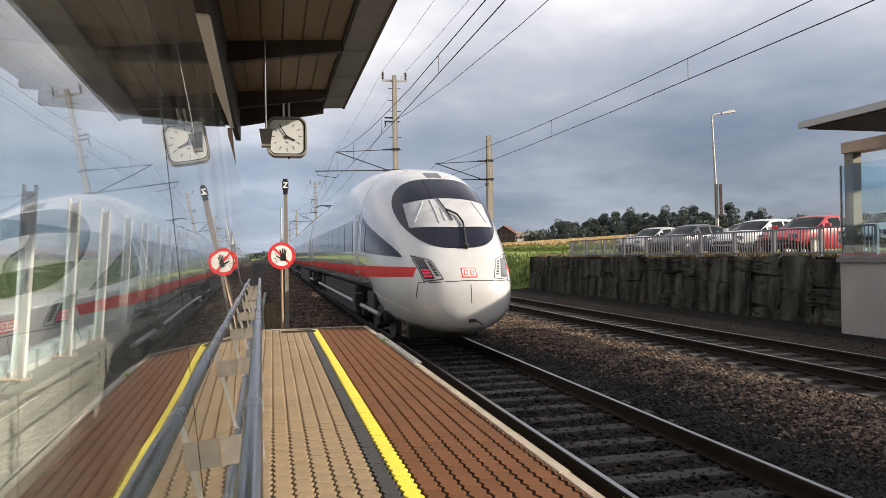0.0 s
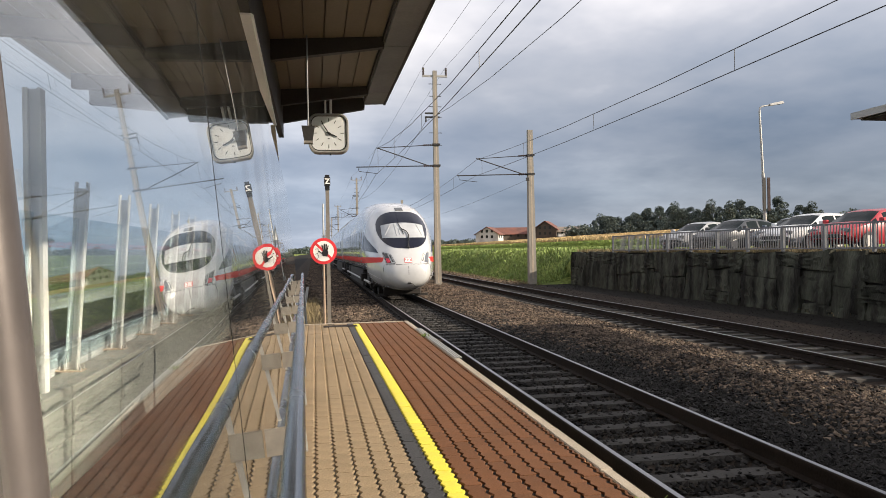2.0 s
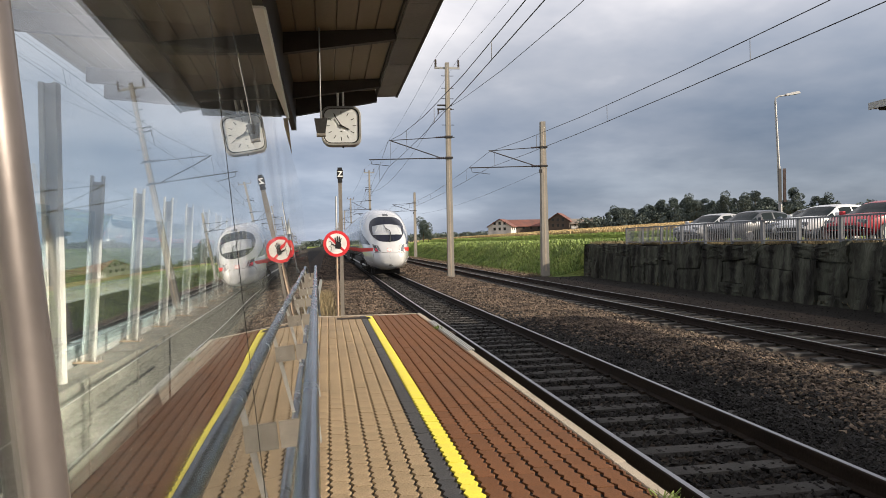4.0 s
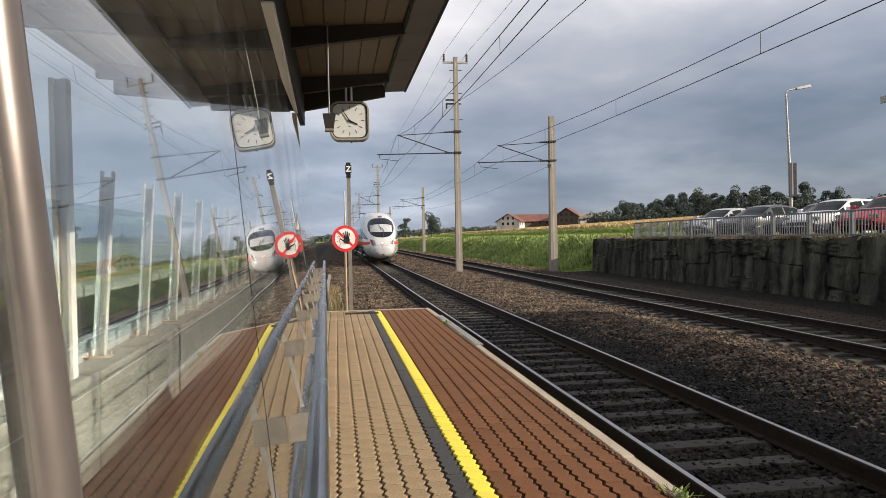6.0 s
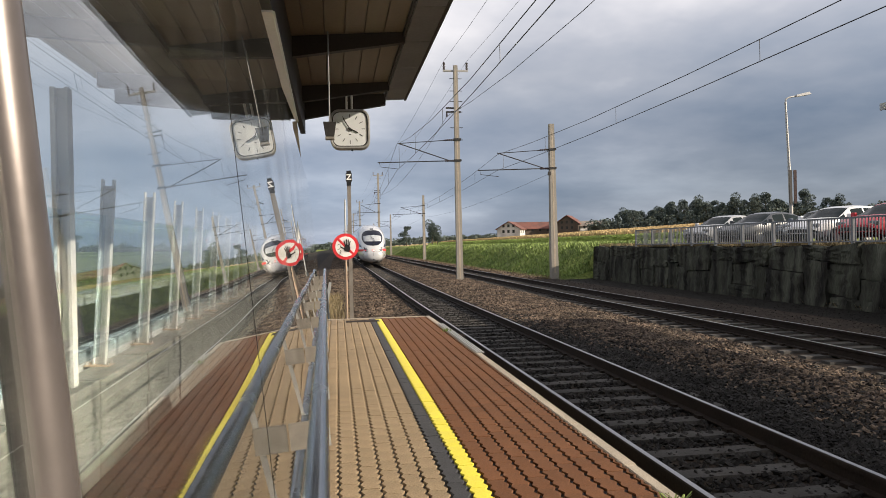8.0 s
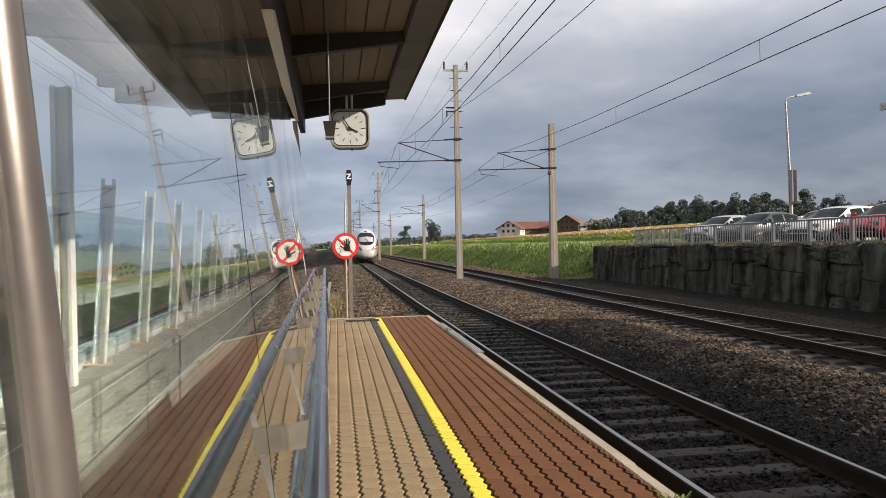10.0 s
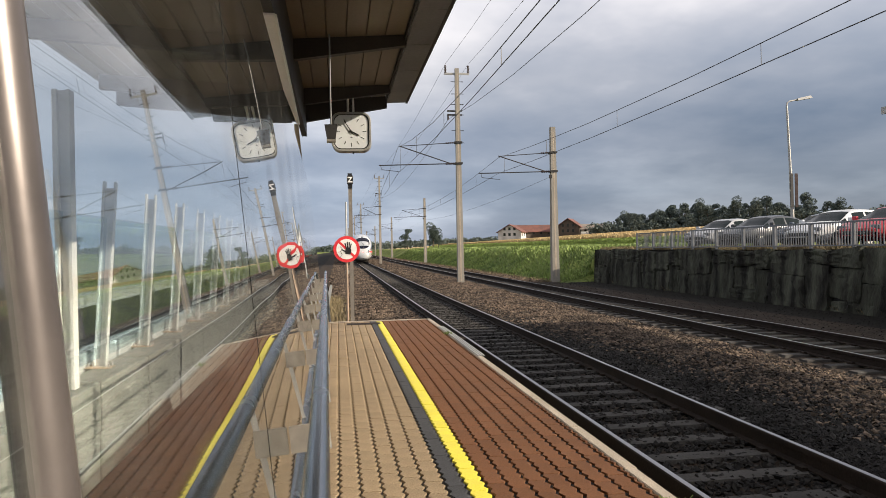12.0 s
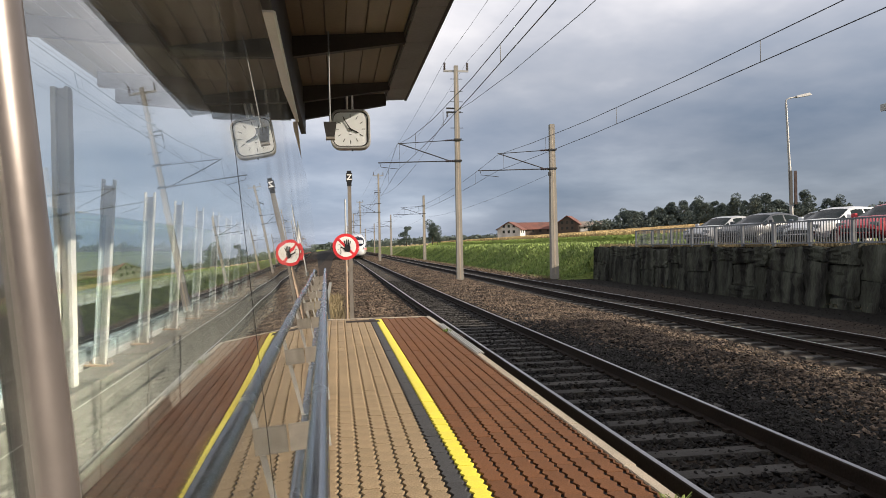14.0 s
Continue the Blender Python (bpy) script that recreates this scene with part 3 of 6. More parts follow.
def make_pavers():
    P, L = 0.1175, 0.20
    cols = []
    x = 0.572 - P / 2
    while x > -0.25:
        cols.append((x, "beige_paver", P)); x -= P
    cols.append((0.572 + 0.055, "dark_paver", 0.11))
    cols.append((0.684 + 0.055, "yellow_paver", 0.112))
    x = 0.797 + P / 2
    while x < EDGE_X - 0.13:
        cols.append((x, "red_paver", P)); x += P
    last = x - P / 2
    cols.append(((last + EDGE_X - 0.08) / 2, "red_paver", EDGE_X - 0.08 - last))
    rng = random.Random(21)
    meshes, rest = {}, {}
    for i, (x, kind, w) in enumerate(cols):
        key = (kind, round(w, 3))
        shape = paver(w, L, 0.0105)
        if key not in meshes:
            meshes[key] = shape.mesh(kind, [M[kind]])
        y = -13.8 + (0.0 if i % 2 else L / 2)
        while y < END_Y - 0.16:
            dz, tilt = rng.uniform(-0.002, 0.001), rng.uniform(-0.15, 0.15)
            if 2.6 < y < 6.4:
                o = part("paving_stone", meshes[key], [], platform)
                o.matrix_basis = pose(x, y, dz, tilt, tilt * 0.6, 0)
            else:
                rest.setdefault(kind, Shape()).add([(a + x, b + y, c + dz + b * math.radians(tilt)) for a, b, c in shape.v], shape.f)
            y += L
    for kind, s in rest.items():
        tagged(part("paving", s, M[kind], platform), kind="stuff")


# ---- glazed side wall, leaning outwards ----
GLASS = pose(-0.15, 0, 1.32, 0, 0, 0.85) @ pose(0, 0, 0, 0, -5.15, 0)     # local x out of the pane, y along it, z up it


def make_glass_wall():
    wall = empty("glass_wall", GLASS)
    tagged(wall, "leaning clear glass windscreen in steel posts beside the platform", "glass wall", kind="structure")
    lo, hi = -1.30, 0.98
    ys = [-3.70, -1.15, 1.40, 3.95, 6.50, 9.05, 11.4]
    for a, b in zip(ys, ys[1:]):
        s = Shape().box(-0.008, a + 0.006, lo + 0.06, 0.0, b - 0.006, hi)
        g = part("glass_pane", s, M["clear_glass"], wall)
        g.visible_shadow = False
    s = Shape().box(-0.03, -3.7, lo, 0.022, 11.4, lo + 0.05)
    part("bottom_channel", s, M["steel"], wall)
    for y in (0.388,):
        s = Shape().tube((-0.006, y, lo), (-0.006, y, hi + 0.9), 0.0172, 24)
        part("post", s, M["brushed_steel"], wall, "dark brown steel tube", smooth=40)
    for y in ys[3:-1]:
        s = Shape().box(-0.085, y - 0.052, lo, -0.077, y + 0.052, hi).box(-0.024, y - 0.052, lo, -0.016, y + 0.052, hi).box(-0.078, y - 0.004, lo, -0.023, y + 0.004, hi)
        part("upright", s, M["pole_paint"], wall)
    part("end_post", Shape().box(-0.14, 11.36, hi + 0.22, -0.07, 11.44, hi + 1.05, bevel=0.006), M["sunlit_tan"], wall, "steel end post in a sunlit tan")
    # handrail tube, lower tube and the plates that carry them
    hx = 0.093
    def at(z):
        return z - 1.32
    hz = 0.935
    r = Shape().path([(hx, -3.2, at(hz)), (hx, 4, at(hz)), (hx, 13.25, at(hz)), (hx - 0.01, 13.34, at(hz - 0.015)), (hx - 0.012, 13.37, at(hz - 0.07)), (hx - 0.03, 13.37, at(0.0))], 0.0215, 16)
    part("handrail", r, M["rail_tube"], wall, "blue-grey steel tube handrail", smooth=40)
    r = Shape().path([(0.032, -3.2, at(0.54)), (0.032, 13.2, at(0.54))], 0.019, 12)
    part("lower_rail", r, M["rail_tube"], wall, smooth=40)
    y = 1.88 - 1.45 * 3
    while y < 13.3:
        s = Shape().box(0.003, y - 0.005, at(0.795), hx - 0.004, y + 0.005, at(0.865))
        part("bracket_plate", s, M["pole_paint"], wall)
        s = Shape().hull([(0.030, y + 0.006, at(0.55)), (0.046, y + 0.006, at(0.55)), (0.046, y + 0.014, at(0.55)), (0.030, y + 0.014, at(0.55))],
                         [(hx - 0.012, y + 0.006, at(hz - 0.015)), (hx + 0.004, y + 0.006, at(hz - 0.015)), (hx + 0.004, y + 0.014, at(hz - 0.015)), (hx - 0.012, y + 0.014, at(hz - 0.015))])
        part("baluster", s, M["galvanised"], wall)
        s = Shape().box(0.026, y - 0.012, at(0.005), 0.042, y + 0.004, at(0.56))
        part("foot_bar", s, M["galvanised"], wall)
        y += 1.45
    return wall


make_glass_wall()


# ---- platform roof ----
def make_roof():
    roof = empty("platform_roof")
    tagged(roof, "station platform roof with brown ribbed soffit and dark steel beams", "roof", kind="structure")
    end, near = 11.9, -14.0
    def zr(x):      # underside rises gently to both long edges
        return 3.44 + 0.17 * abs(x + 0.5)
    def zs(x):      # the soffit itself is flatter
        return 3.80 + 0.06 * abs(x + 0.5)
    # soffit boards run along the platform
    x = -3.53
    while x < 0.83:
        x2 = min(x + 0.23, 0.84)
        s = Shape()
        lo = [(x + 0.008, near, zs(x)), (x2 - 0.008, near, zs(x2)), (x2, near, zs(x2) + 0.03), (x, near, zs(x) + 0.03)]
        s.hull(lo, [(a, end - 0.05, c) for a, b, c in lo])
        part("soffit_board", s, M["soffit"], roof)
        x += 0.23
    s = Shape()
    xs = (-3.62, -0.5, 1.20)
    for a, b in zip(xs, xs[1:]):
        lo = [(a, near, zs(a) + 0.035), (b, near, zs(b) + 0.035), (b, near, zs(b) + 0.14), (a, near, zs(a) + 0.14)]
        s.hull(lo, [(p, end, r) for p, q, r in lo])
    part("roof_deck", s, M["fascia"], roof, "grey sheet-metal roof deck")
    # cross beams, tapered towards the edge
    for y in [end - 0.06] + [11.0 - 2.55 * k for k in range(9)]:
        d, drop = 0.10, 0.11 if y > 11.2 else 0.0
        s = Shape()
        for sg, x0, x1 in ((1, -0.46, 0.86), (-1, -0.54, -3.4)):
            prof = [(x0, 3.56 - drop), (x1, 3.755 - drop * 0.55), (x1, zs(x1) - 0.001), (x0, zs(x0) - 0.001)]
            s.hull([(a, y - d / 2, c) for a, c in prof], [(a, y + d / 2, c) for a, c in prof])
        part("cross_beam", s, M["beam_paint"], roof)
        s = Shape().box(0.8615, y - 0.06, 3.745, 0.8635, y + 0.06, 3.815)
        part("beam_end_plate", s, M["galvanised"], roof)
    # spine beam and the pale boarding under it
    s = Shape().box(-0.54, near, 3.22, -0.46, end - 0.02, 3.80)
    part("spine_beam", s, M["beam_paint"], roof)
    plank = [(-0.62, 3.20), (-0.455, 3.20), (-0.455, 3.219), (-0.62, 3.219)]
    a, b = [(x, 5.75, z) for x, z in plank], [(-0.555 if x < -0.5 else -0.525, 10.6, z) for x, z in plank]
    part("pale_board", Shape().hull(a, b), M["pale_panel"], roof, "pale pinkish tapering board")
    part("board_trim", Shape().tube((-0.45, 5.75, 3.20), (-0.52, 10.6, 3.20), 0.012, 10), M["sign_white"], roof, smooth=40)
    # outer panels along the edge, seamed
    y = near
    while y < end:
        y2 = min(y + 1.25, end)
        s = Shape()
        prof = [(0.864, 3.785), (1.18, 3.80), (1.18, 3.87), (0.864, 3.87)]
        s.hull([(a, y + 0.006, c) for a, c in prof], [(a, y2 - 0.006, c) for a, c in prof])
        part("edge_panel", s, M["fascia"], roof)
        y = y2
    s = Shape().box(1.18, near, zr(1.18) + 0.06, 1.215, end, zr(1.18) + 0.27)
    part("edge_trim", s, M["beam_paint"], roof)
    s = Shape().box(0.842, near, 3.815, 0.861, end - 0.04, 3.88)
    part("edge_beam", s, M["beam_paint"], roof)
    for y in (10.15, 4.0, -1.9, -7.9):
        s = Shape().box(-3.72, y - 0.09, -1.0, -3.66, y + 0.09, 3.55).box(-3.54, y - 0.09, -1.0, -3.50, y + 0.09, 3.55).box(-3.66, y - 0.01, -1.0, -3.54, y + 0.01, 3.55)
        part("column", s, M["plaster"], roof)
    return roof


make_roof()


# ---- sunken side behind the glass: parapet with posts ----
def make_parapet():
    w = empty("parapet_wall")
    tagged(w, "light concrete block parapet wall behind the glass", "wall", kind="structure")
    rng = random.Random(4)
    top, face, step = -0.466, -3.35, 2.56
    # joints widened over the dark core to imitate the uprights' cast shadows
    block = Shape().box(-0.56, 0.045, -0.70, 0.0, step - 0.045, 0.0, bevel=0.016).mesh("concrete_block", [M["concrete"]])
    low = Shape().box(-0.53, 0.045, -1.60, -0.02, step - 0.045, -0.712, bevel=0.016).mesh("concrete_block", [M["concrete"]])
    core = Shape().box(face - 0.50, -10, -2.1, face - 0.06, 40, top - 0.05)
    part("wall_core", core, M["wall_core"], w)
    for k in range(-5, 16):
        o = part("concrete_block", block, [], w)
        o.matrix_basis = pose(face, 0.42 + k * step, top + rng.uniform(-0.010, 0.010))
        o = part("concrete_block", low, [], w)
        o.matrix_basis = pose(face, 0.42 + k * step, top)
    s = Shape().box(face + 0.002, -10, -1.95, -0.302, 40, -1.84)
    tagged(part("sunken_floor", s, M["asphalt"]), "dark asphalt floor of the sunken way", "floor", kind="structure")
    s = Shape().box(-0.45, 13.5, -1.84, -0.32, 40, -0.55)
    tagged(part("retaining_kerb", s, M["concrete"]), "low concrete kerb holding the ballast", "kerb", kind="structure")
    # second row of white blocks behind
    white = Shape().box(-0.28, 0.085, -1.0, 0.0, 1.08, 0.0, bevel=0.014).mesh("white_block", [M["white_block"]])
    r = empty("white_block_row")
    tagged(r, "row of white-painted concrete blocks", "low wall", kind="structure")
    for k in range(-6, 34):
        o = part("white_block", white, [], r)
        o.matrix_basis = pose(-4.00, 1.69 + k * 1.20, -0.20)


def make_screen_posts():
    # steel channel posts leaning in slightly, each pair of flanges holding a bluish pane
    for k in range(-3, 9):
        y = 12.05 + k * 2.55
        if abs(y - 10.15) < 0.8:     # a roof column stands here
            continue
        o = empty("screen_post", pose(-3.80, y, -0.466, 0, 4.0, 0))
        o.scale = (1.6, 1.6, 1.6)
        tagged(o, "pale steel channel post on the concrete parapet", "post", group="posts on the parapet")
        s = Shape().box(-0.045, -0.006, 0.012, 0.045, 0.006, 1.80)
        part("web", s, M["post_paint"], o)
        for sx in (-0.06, 0.045):
            part("flange", Shape().box(sx, -0.04, 0.012, sx + 0.015, 0.04, 1.86), M["post_paint"], o)
        part("foot_plate", Shape().box(-0.12, -0.09, -0.004, 0.12, 0.09, 0.012), M["rust_pole"], o)
        for bx in (-0.095, 0.095):
            for by in (-0.06, 0.06):
                part("bolt", Shape().tube((bx, by, 0.012), (bx, by, 0.05), 0.011, 6), M["galvanised"], o)
    for k in range(-3, 8):
        y = 12.05 + k * 2.55
        o = part("screen_pane", Shape().box(-0.006, 0.08, 0.16, 0.006, 2.48, 2.40), M["blue_glass"], m=pose(-3.80, y, -0.466, 0, 4.0, 0))
        o.visible_shadow = False
        tagged(o, "bluish transparent screen pane between steel posts", "glass pane", group="panes of the parapet screen", kind="structure")


make_parapet()
make_screen_posts()


# ---- stone retaining wall, fence, car park ----
def make_stone_wall():
    w = empty("stone_wall")
    tagged(w, "dark weathered natural stone retaining wall below the car park", "stone wall", kind="structure")
    part("wall_core", Shape().box(14.635, -10, -0.95, 14.76, 38.5, 1.0), M["wall_core"], w)
    rng = random.Random(17)
    y = 12.0
    while y < 38.6:
        width = rng.uniform(0.7, 2.3)
        y2 = min(y + width, 38.7)
        cut = rng.uniform(0.05, 0.65)
        tiers = [(-0.95, cut), (cut, 1.08 + rng.uniform(-0.10, 0.08))]
        if rng.random() < 0.3:
            c2 = rng.uniform(-0.45, -0.2)
            tiers = [(-0.95, c2), (c2, cut), tiers[1]]
        for za, zb in tiers:
            lean = 0.06
            def xf(z):
                return 14.42 + lean * (z + 0.95) + d
            d = rng.uniform(-0.07, 0.06)
            g = rng.uniform(0.003, 0.011)
            n, m = 9, 9
            rows = []
            sk = [rng.uniform(-0.16, 0.16) for _ in range(2)] + [rng.uniform(-0.07, 0.07) for _ in range(2)]
            for i in range(m + 1):
                row = []
                for j in range(n + 1):
                    u, v = j / n, i / m
                    yy = y + g + (y2 - y - 2 * g) * u + (sk[0] * (1 - u) + sk[1] * u) * (v - 0.5) * 1.4
                    zz = za + g + (zb - za - 2 * g) * v + (sk[2] * (1 - v) + sk[3] * v) * (u - 0.5) * 2.0 + rng.uniform(-0.012, 0.012)
                    edge = 0.020 if i in (0, m) or j in (0, n) else 0.0
                    row.append((xf(zz) + edge + rng.uniform(-0.045, 0.045) + 0.03 * math.sin(yy * 5.1 + zz * 1.4), yy + rng.uniform(-0.02, 0.02), zz))
                rows.append(row)
            s = Shape().grid(rows)
            ring = [rows[0][j] for j in range(n + 1)] + [rows[i][n] for i in range(1, m + 1)] + [rows[m][j] for j in range(n - 1, -1, -1)] + [rows[i][0] for i in range(m - 1, 0, -1)]
            back = [(14.70, b, c) for a, b, c in ring]
            k = len(ring)
            s.add(ring + back, [((i + 1) % k, i, k + i, k + (i + 1) % k) for i in range(k)])
            part("stone", s, M["wall_stone"], w, smooth=35)
        y = y2
    # rough end face of the wall
    part("end_stone", Shape().hull([(14.42, 38.7, -0.95), (14.9, 38.7, -0.95), (15.2, 39.15, -0.95), (14.6, 39.2, -0.95)],
                                   [(14.5, 38.7, 1.02), (14.9, 38.7, 1.05), (15.1, 38.95, 1.0), (14.62, 38.9, 0.9)]), M["wall_stone"], w)


def make_fence():
    f = empty("fence")
    tagged(f, "grey steel bar fence on top of the stone wall", "fence", kind="structure")
    x, y0, y1, z0, z1 = 14.62, 14.6, 33.2, 1.10, 1.91
    part("top_rail", Shape().box(x - 0.03, y0, z1 - 0.05, x + 0.03, y1, z1), M["fence_steel"], f)
    part("bottom_rail", Shape().box(x - 0.02, y0, z0 + 0.08, x + 0.02, y1, z0 + 0.12), M["fence_steel"], f)
    post = Shape().box(-0.035, -0.045, 0, 0.035, 0.045, z1 - z0 - 0.05).mesh("post", [M["fence_steel"]])
    bar = Shape().box(-0.008, -0.017, 0.121, 0.008, 0.017, z1 - z0 - 0.051).mesh("bar", [M["fence_steel"]])
    n = 10
    step = (y1 - y0) / n
    for i in range(n + 1):
        part("post", post, [], f).matrix_basis = pose(x, y1 - i * step + (-0.03 if i == 0 else 0.0), z0)
        if i < n:
            for k in range(1, 15):
                part("bar", bar, [], f).matrix_basis = pose(x, y1 - i * step - k * step / 15, z0)
    return f


make_stone_wall()
make_fence()


# ---- shelter of the opposite platform ----
def make_opposite_shelter():
    p = Shape().box(13.43, -14, -0.95, 14.42, 14.5, 0.97)
    tagged(part("opposite_base_wall", p, M["base_concrete"]), "grey concrete base wall of the shelter opposite", "wall", kind="structure")
    base = Shape().box(14.42, -14, -0.95, 17.2, 14.5, 0.97)
    tagged(part("opposite_floor", base, M["concrete"]), "concrete floor of the shelter opposite", "floor", kind="structure")
    o = empty("platform_shelter")
    tagged(o, "flat-roofed platform shelter with glass walls and steel posts", "shelter")
    part("sill", Shape().box(13.36, -14, 0.975, 13.62, 14.55, 1.09), M["white_steel"], o)
    part("sill_shadow_gap", Shape().box(13.40, -14, 1.09, 13.55, 14.5, 1.16), M["fascia"], o)
    y = 14.5
    while y > -13:
        g = part("glass_pane", Shape().box(13.46, y - 1.95, 1.16, 13.475, y - 0.05, 3.31), M["blue_glass"], o)
        g.visible_shadow = False
        part("glass_edge_bar", Shape().box(13.44, y - 0.045, 1.16, 13.50, y - 0.02, 3.31), M["galvanised"], o)
        part("post", Shape().box(13.52, y - 0.36, 0.975, 13.76, y - 0.10, 3.78), M["pole_paint"], o)
        y -= 2.0
    part("end_pane", Shape().box(13.5, 14.46, 1.16, 15.2, 14.475, 3.31), M["blue_glass"], o).visible_shadow = False
    part("rear_wall", Shape().box(16.2, -14, 0.975, 16.3, 13.3, 3.12), M["wood_wall"], o, "brown boarded rear wall")
    part("beam", Shape().box(13.44, -14, 3.60, 13.9, 14.42, 3.86), M["rust_pole"], o)
    s = Shape().hull([(11.4, -14, 3.98), (16.35, -14, 4.02), (16.35, -14, 4.28), (11.4, -14, 4.10)], [(11.4, 13.35, 3.98), (16.35, 13.35, 4.02), (16.35, 13.35, 4.28), (11.4, 13.35, 4.10)])
    part("roof_slab", s, M["fascia"], o, "pale grey flat roof slab")
    part("roof_edge", Shape().box(11.36, -14, 3.97, 11.398, 13.38, 4.115), M["galvanised"], o)
    part("soffit", Shape().box(11.5, -14, 3.94, 16.3, 13.25, 3.976), M["wood_wall"], o, "brown soffit")


make_opposite_shelter()


def make_left_side():
    """What shows through the glass beyond the parapet."""
    w = empty("far_low_wall")
    tagged(w, "low pale concrete wall beyond the sunken way", "low wall", kind="structure")
    part("wall_body", Shape().box(-9.3, 8, -0.9, -9.0, 60, -0.10), M["base_concrete"], w)
    part("wall_cap", Shape().box(-9.36, 8, -0.098, -8.94, 60, -0.02), M["white_block"], w)
    o = empty("notice_post", pose(-5.0, 13.6, -0.75))
    tagged(o, "white notice board on a thin grey post", "sign")
    part("pole", Shape().tube((0, 0, 0), (0, 0, 2.25), 0.022, 10), M["pole_paint"], o, smooth=40)
    part("board", Shape().box(-0.15, -0.035, 1.72, 0.15, -0.024, 2.22), M["sign_white"], o)
    part("dark_square", Shape().box(-0.07, -0.04, 1.98, 0.07, -0.036, 2.12), M["black"], o)
    part("dark_bar", Shape().box(-0.10, -0.04, 1.80, 0.10, -0.036, 1.84), M["black"], o)
    part("small_board", Shape().box(-0.10, -0.035, 1.52, 0.10, -0.024, 1.66), M["sign_white"], o)


make_left_side()


# ---- the train ----
# nose stations: distance behind the tip, half width, underside, top (over the rail), roundness of the section
NOSE = [(0.0, 0.05, 0.97, 1.05, 2.0), (0.003, 0.24, 0.82, 1.18, 2.0), (0.04, 0.47, 0.68, 1.36, 2.1), (0.12, 0.66, 0.58, 1.50, 2.2), (0.28, 0.81, 0.49, 1.68, 2.35), (0.55, 0.925, 0.43, 1.93, 2.5),
        (0.9, 1.015, 0.39, 2.24, 2.5), (1.4, 1.13, 0.37, 2.66, 2.5), (2.0, 1.25, 0.38, 3.10, 2.5), (2.4, 1.315, 0.44, 3.33, 2.5), (2.8, 1.36, 0.62, 3.53, 2.5), (3.1, 1.385, 0.80, 3.63, 2.55), (3.4, 1.405, 0.94, 3.72, 2.6),
        (4.4, 1.425, 0.95, 3.90, 2.8), (5.4, 1.425, 0.95, 4.01, 3.0), (6.6, 1.425, 0.95, 4.10, 3.2), (9.0, 1.425, 0.95, 4.20, 3.2), (26.0, 1.425, 0.95, 4.20, 3.2)]
NS = np.array(NOSE)


def station(s):
    return [float(np.interp(s, NS[:, 0], NS[:, k])) for k in range(1, 5)]


def waist(zb, zt):
    return zb + (zt - zb) * (0.50 if zt < 2 else max(0.30, 0.50 - 0.12 * (zt - 2)))


def under_power(s):
    """How boxy the lower half is: round at the nose, square further back."""
    return float(np.interp(s, [0.3, 2.6], [2.3, 3.4]))


def section(s, n=56):
    w, zb, zt, e = station(s)
    zc = waist(zb, zt)
    pts = []
    for i in range(n):
        a = 2 * math.pi * i / n
        c, d = math.cos(a), math.sin(a)
        x = w * math.copysign(abs(c) ** (2 / e), c)
        if d >= 0:
            z = zc + (zt - zc) * abs(d) ** (2 / e)
        else:
            g = under_power(s)
            z = zc - (zc - zb) * abs(d) ** (2 / g)
            x = w * (1 - 0.10 * abs(d) ** 3) * math.copysign(abs(c) ** (2 / g), c)
        pts.append((x, s, z))
    return pts


def inside(s, x, z):
    w, zb, zt, e = station(s)
    zc = waist(zb, zt)
    if z >= zc:
        return (abs(x) / w) ** e + ((z - zc) / (zt - zc)) ** e - 1
    if z < zb:
        return 1.0
    g = under_power(s)
    d = ((zc - z) / (zc - zb)) ** (g / 2)
    return abs(x) / (w * (1 - 0.10 * d ** 3)) - max(0.0, 1 - d ** 2) ** (1 / g)


def front(x, z):
    """Distance behind the tip at which the skin is met, looking along the train."""
    lo, hi = 0.0, 8.0
    for _ in range(30):
        mid = (lo + hi) / 2
        if inside(mid, x, z) > 0:
            lo = mid
        else:
            hi = mid
    return hi


def flank(s, z):
    """Half width of the body at a station and a height."""
    w, zb, zt, e = station(s)
    zc = waist(zb, zt)
    if z >= zc:
        return w * max(0.0, 1 - ((z - zc) / (zt - zc)) ** e) ** (1 / e)
    g = under_power(s)
    d = min(1.0, (zc - z) / (zc - zb)) ** (g / 2)
    return w * (1 - 0.10 * d ** 3) * max(0.0, 1 - d ** 2) ** (1 / g)


def skin_normal(x, z):
    h = 0.01
    d = Vector(((front(x + h, z) - front(x - h, z)) / (2 * h), -1.0, (front(x, z + h) - front(x, z - h)) / (2 * h)))
    return d.normalized()


def on_nose(rows, thick, mi=0):
    """A plate laid on the nose over a grid of (across, height) points; its rim is closed down to the skin."""
    s = Shape()
    out, low = [], []
    for r in rows:
        a, b = [], []
        for x, z in r:
            p = Vector((x, front(x, z), z))
            nn = skin_normal(x, z)
            a.append(p + nn * thick)
            b.append(p - nn * 0.012)
        out.append(a); low.append(b)
    s.grid(out, mi)
    n, m = len(rows[0]), len(rows)
    ring = [(0, j) for j in range(n)] + [(i, n - 1) for i in range(1, m)] + [(m - 1, j) for j in range(n - 2, -1, -1)] + [(i, 0) for i in range(m - 2, 0, -1)]
    v = [out[i][j] for i, j in ring] + [low[i][j] for i, j in ring]
    k = len(ring)
    s.add(v, [((i + 1) % k, i, k + i, k + (i + 1) % k) for i in range(k)], mi)
    return s


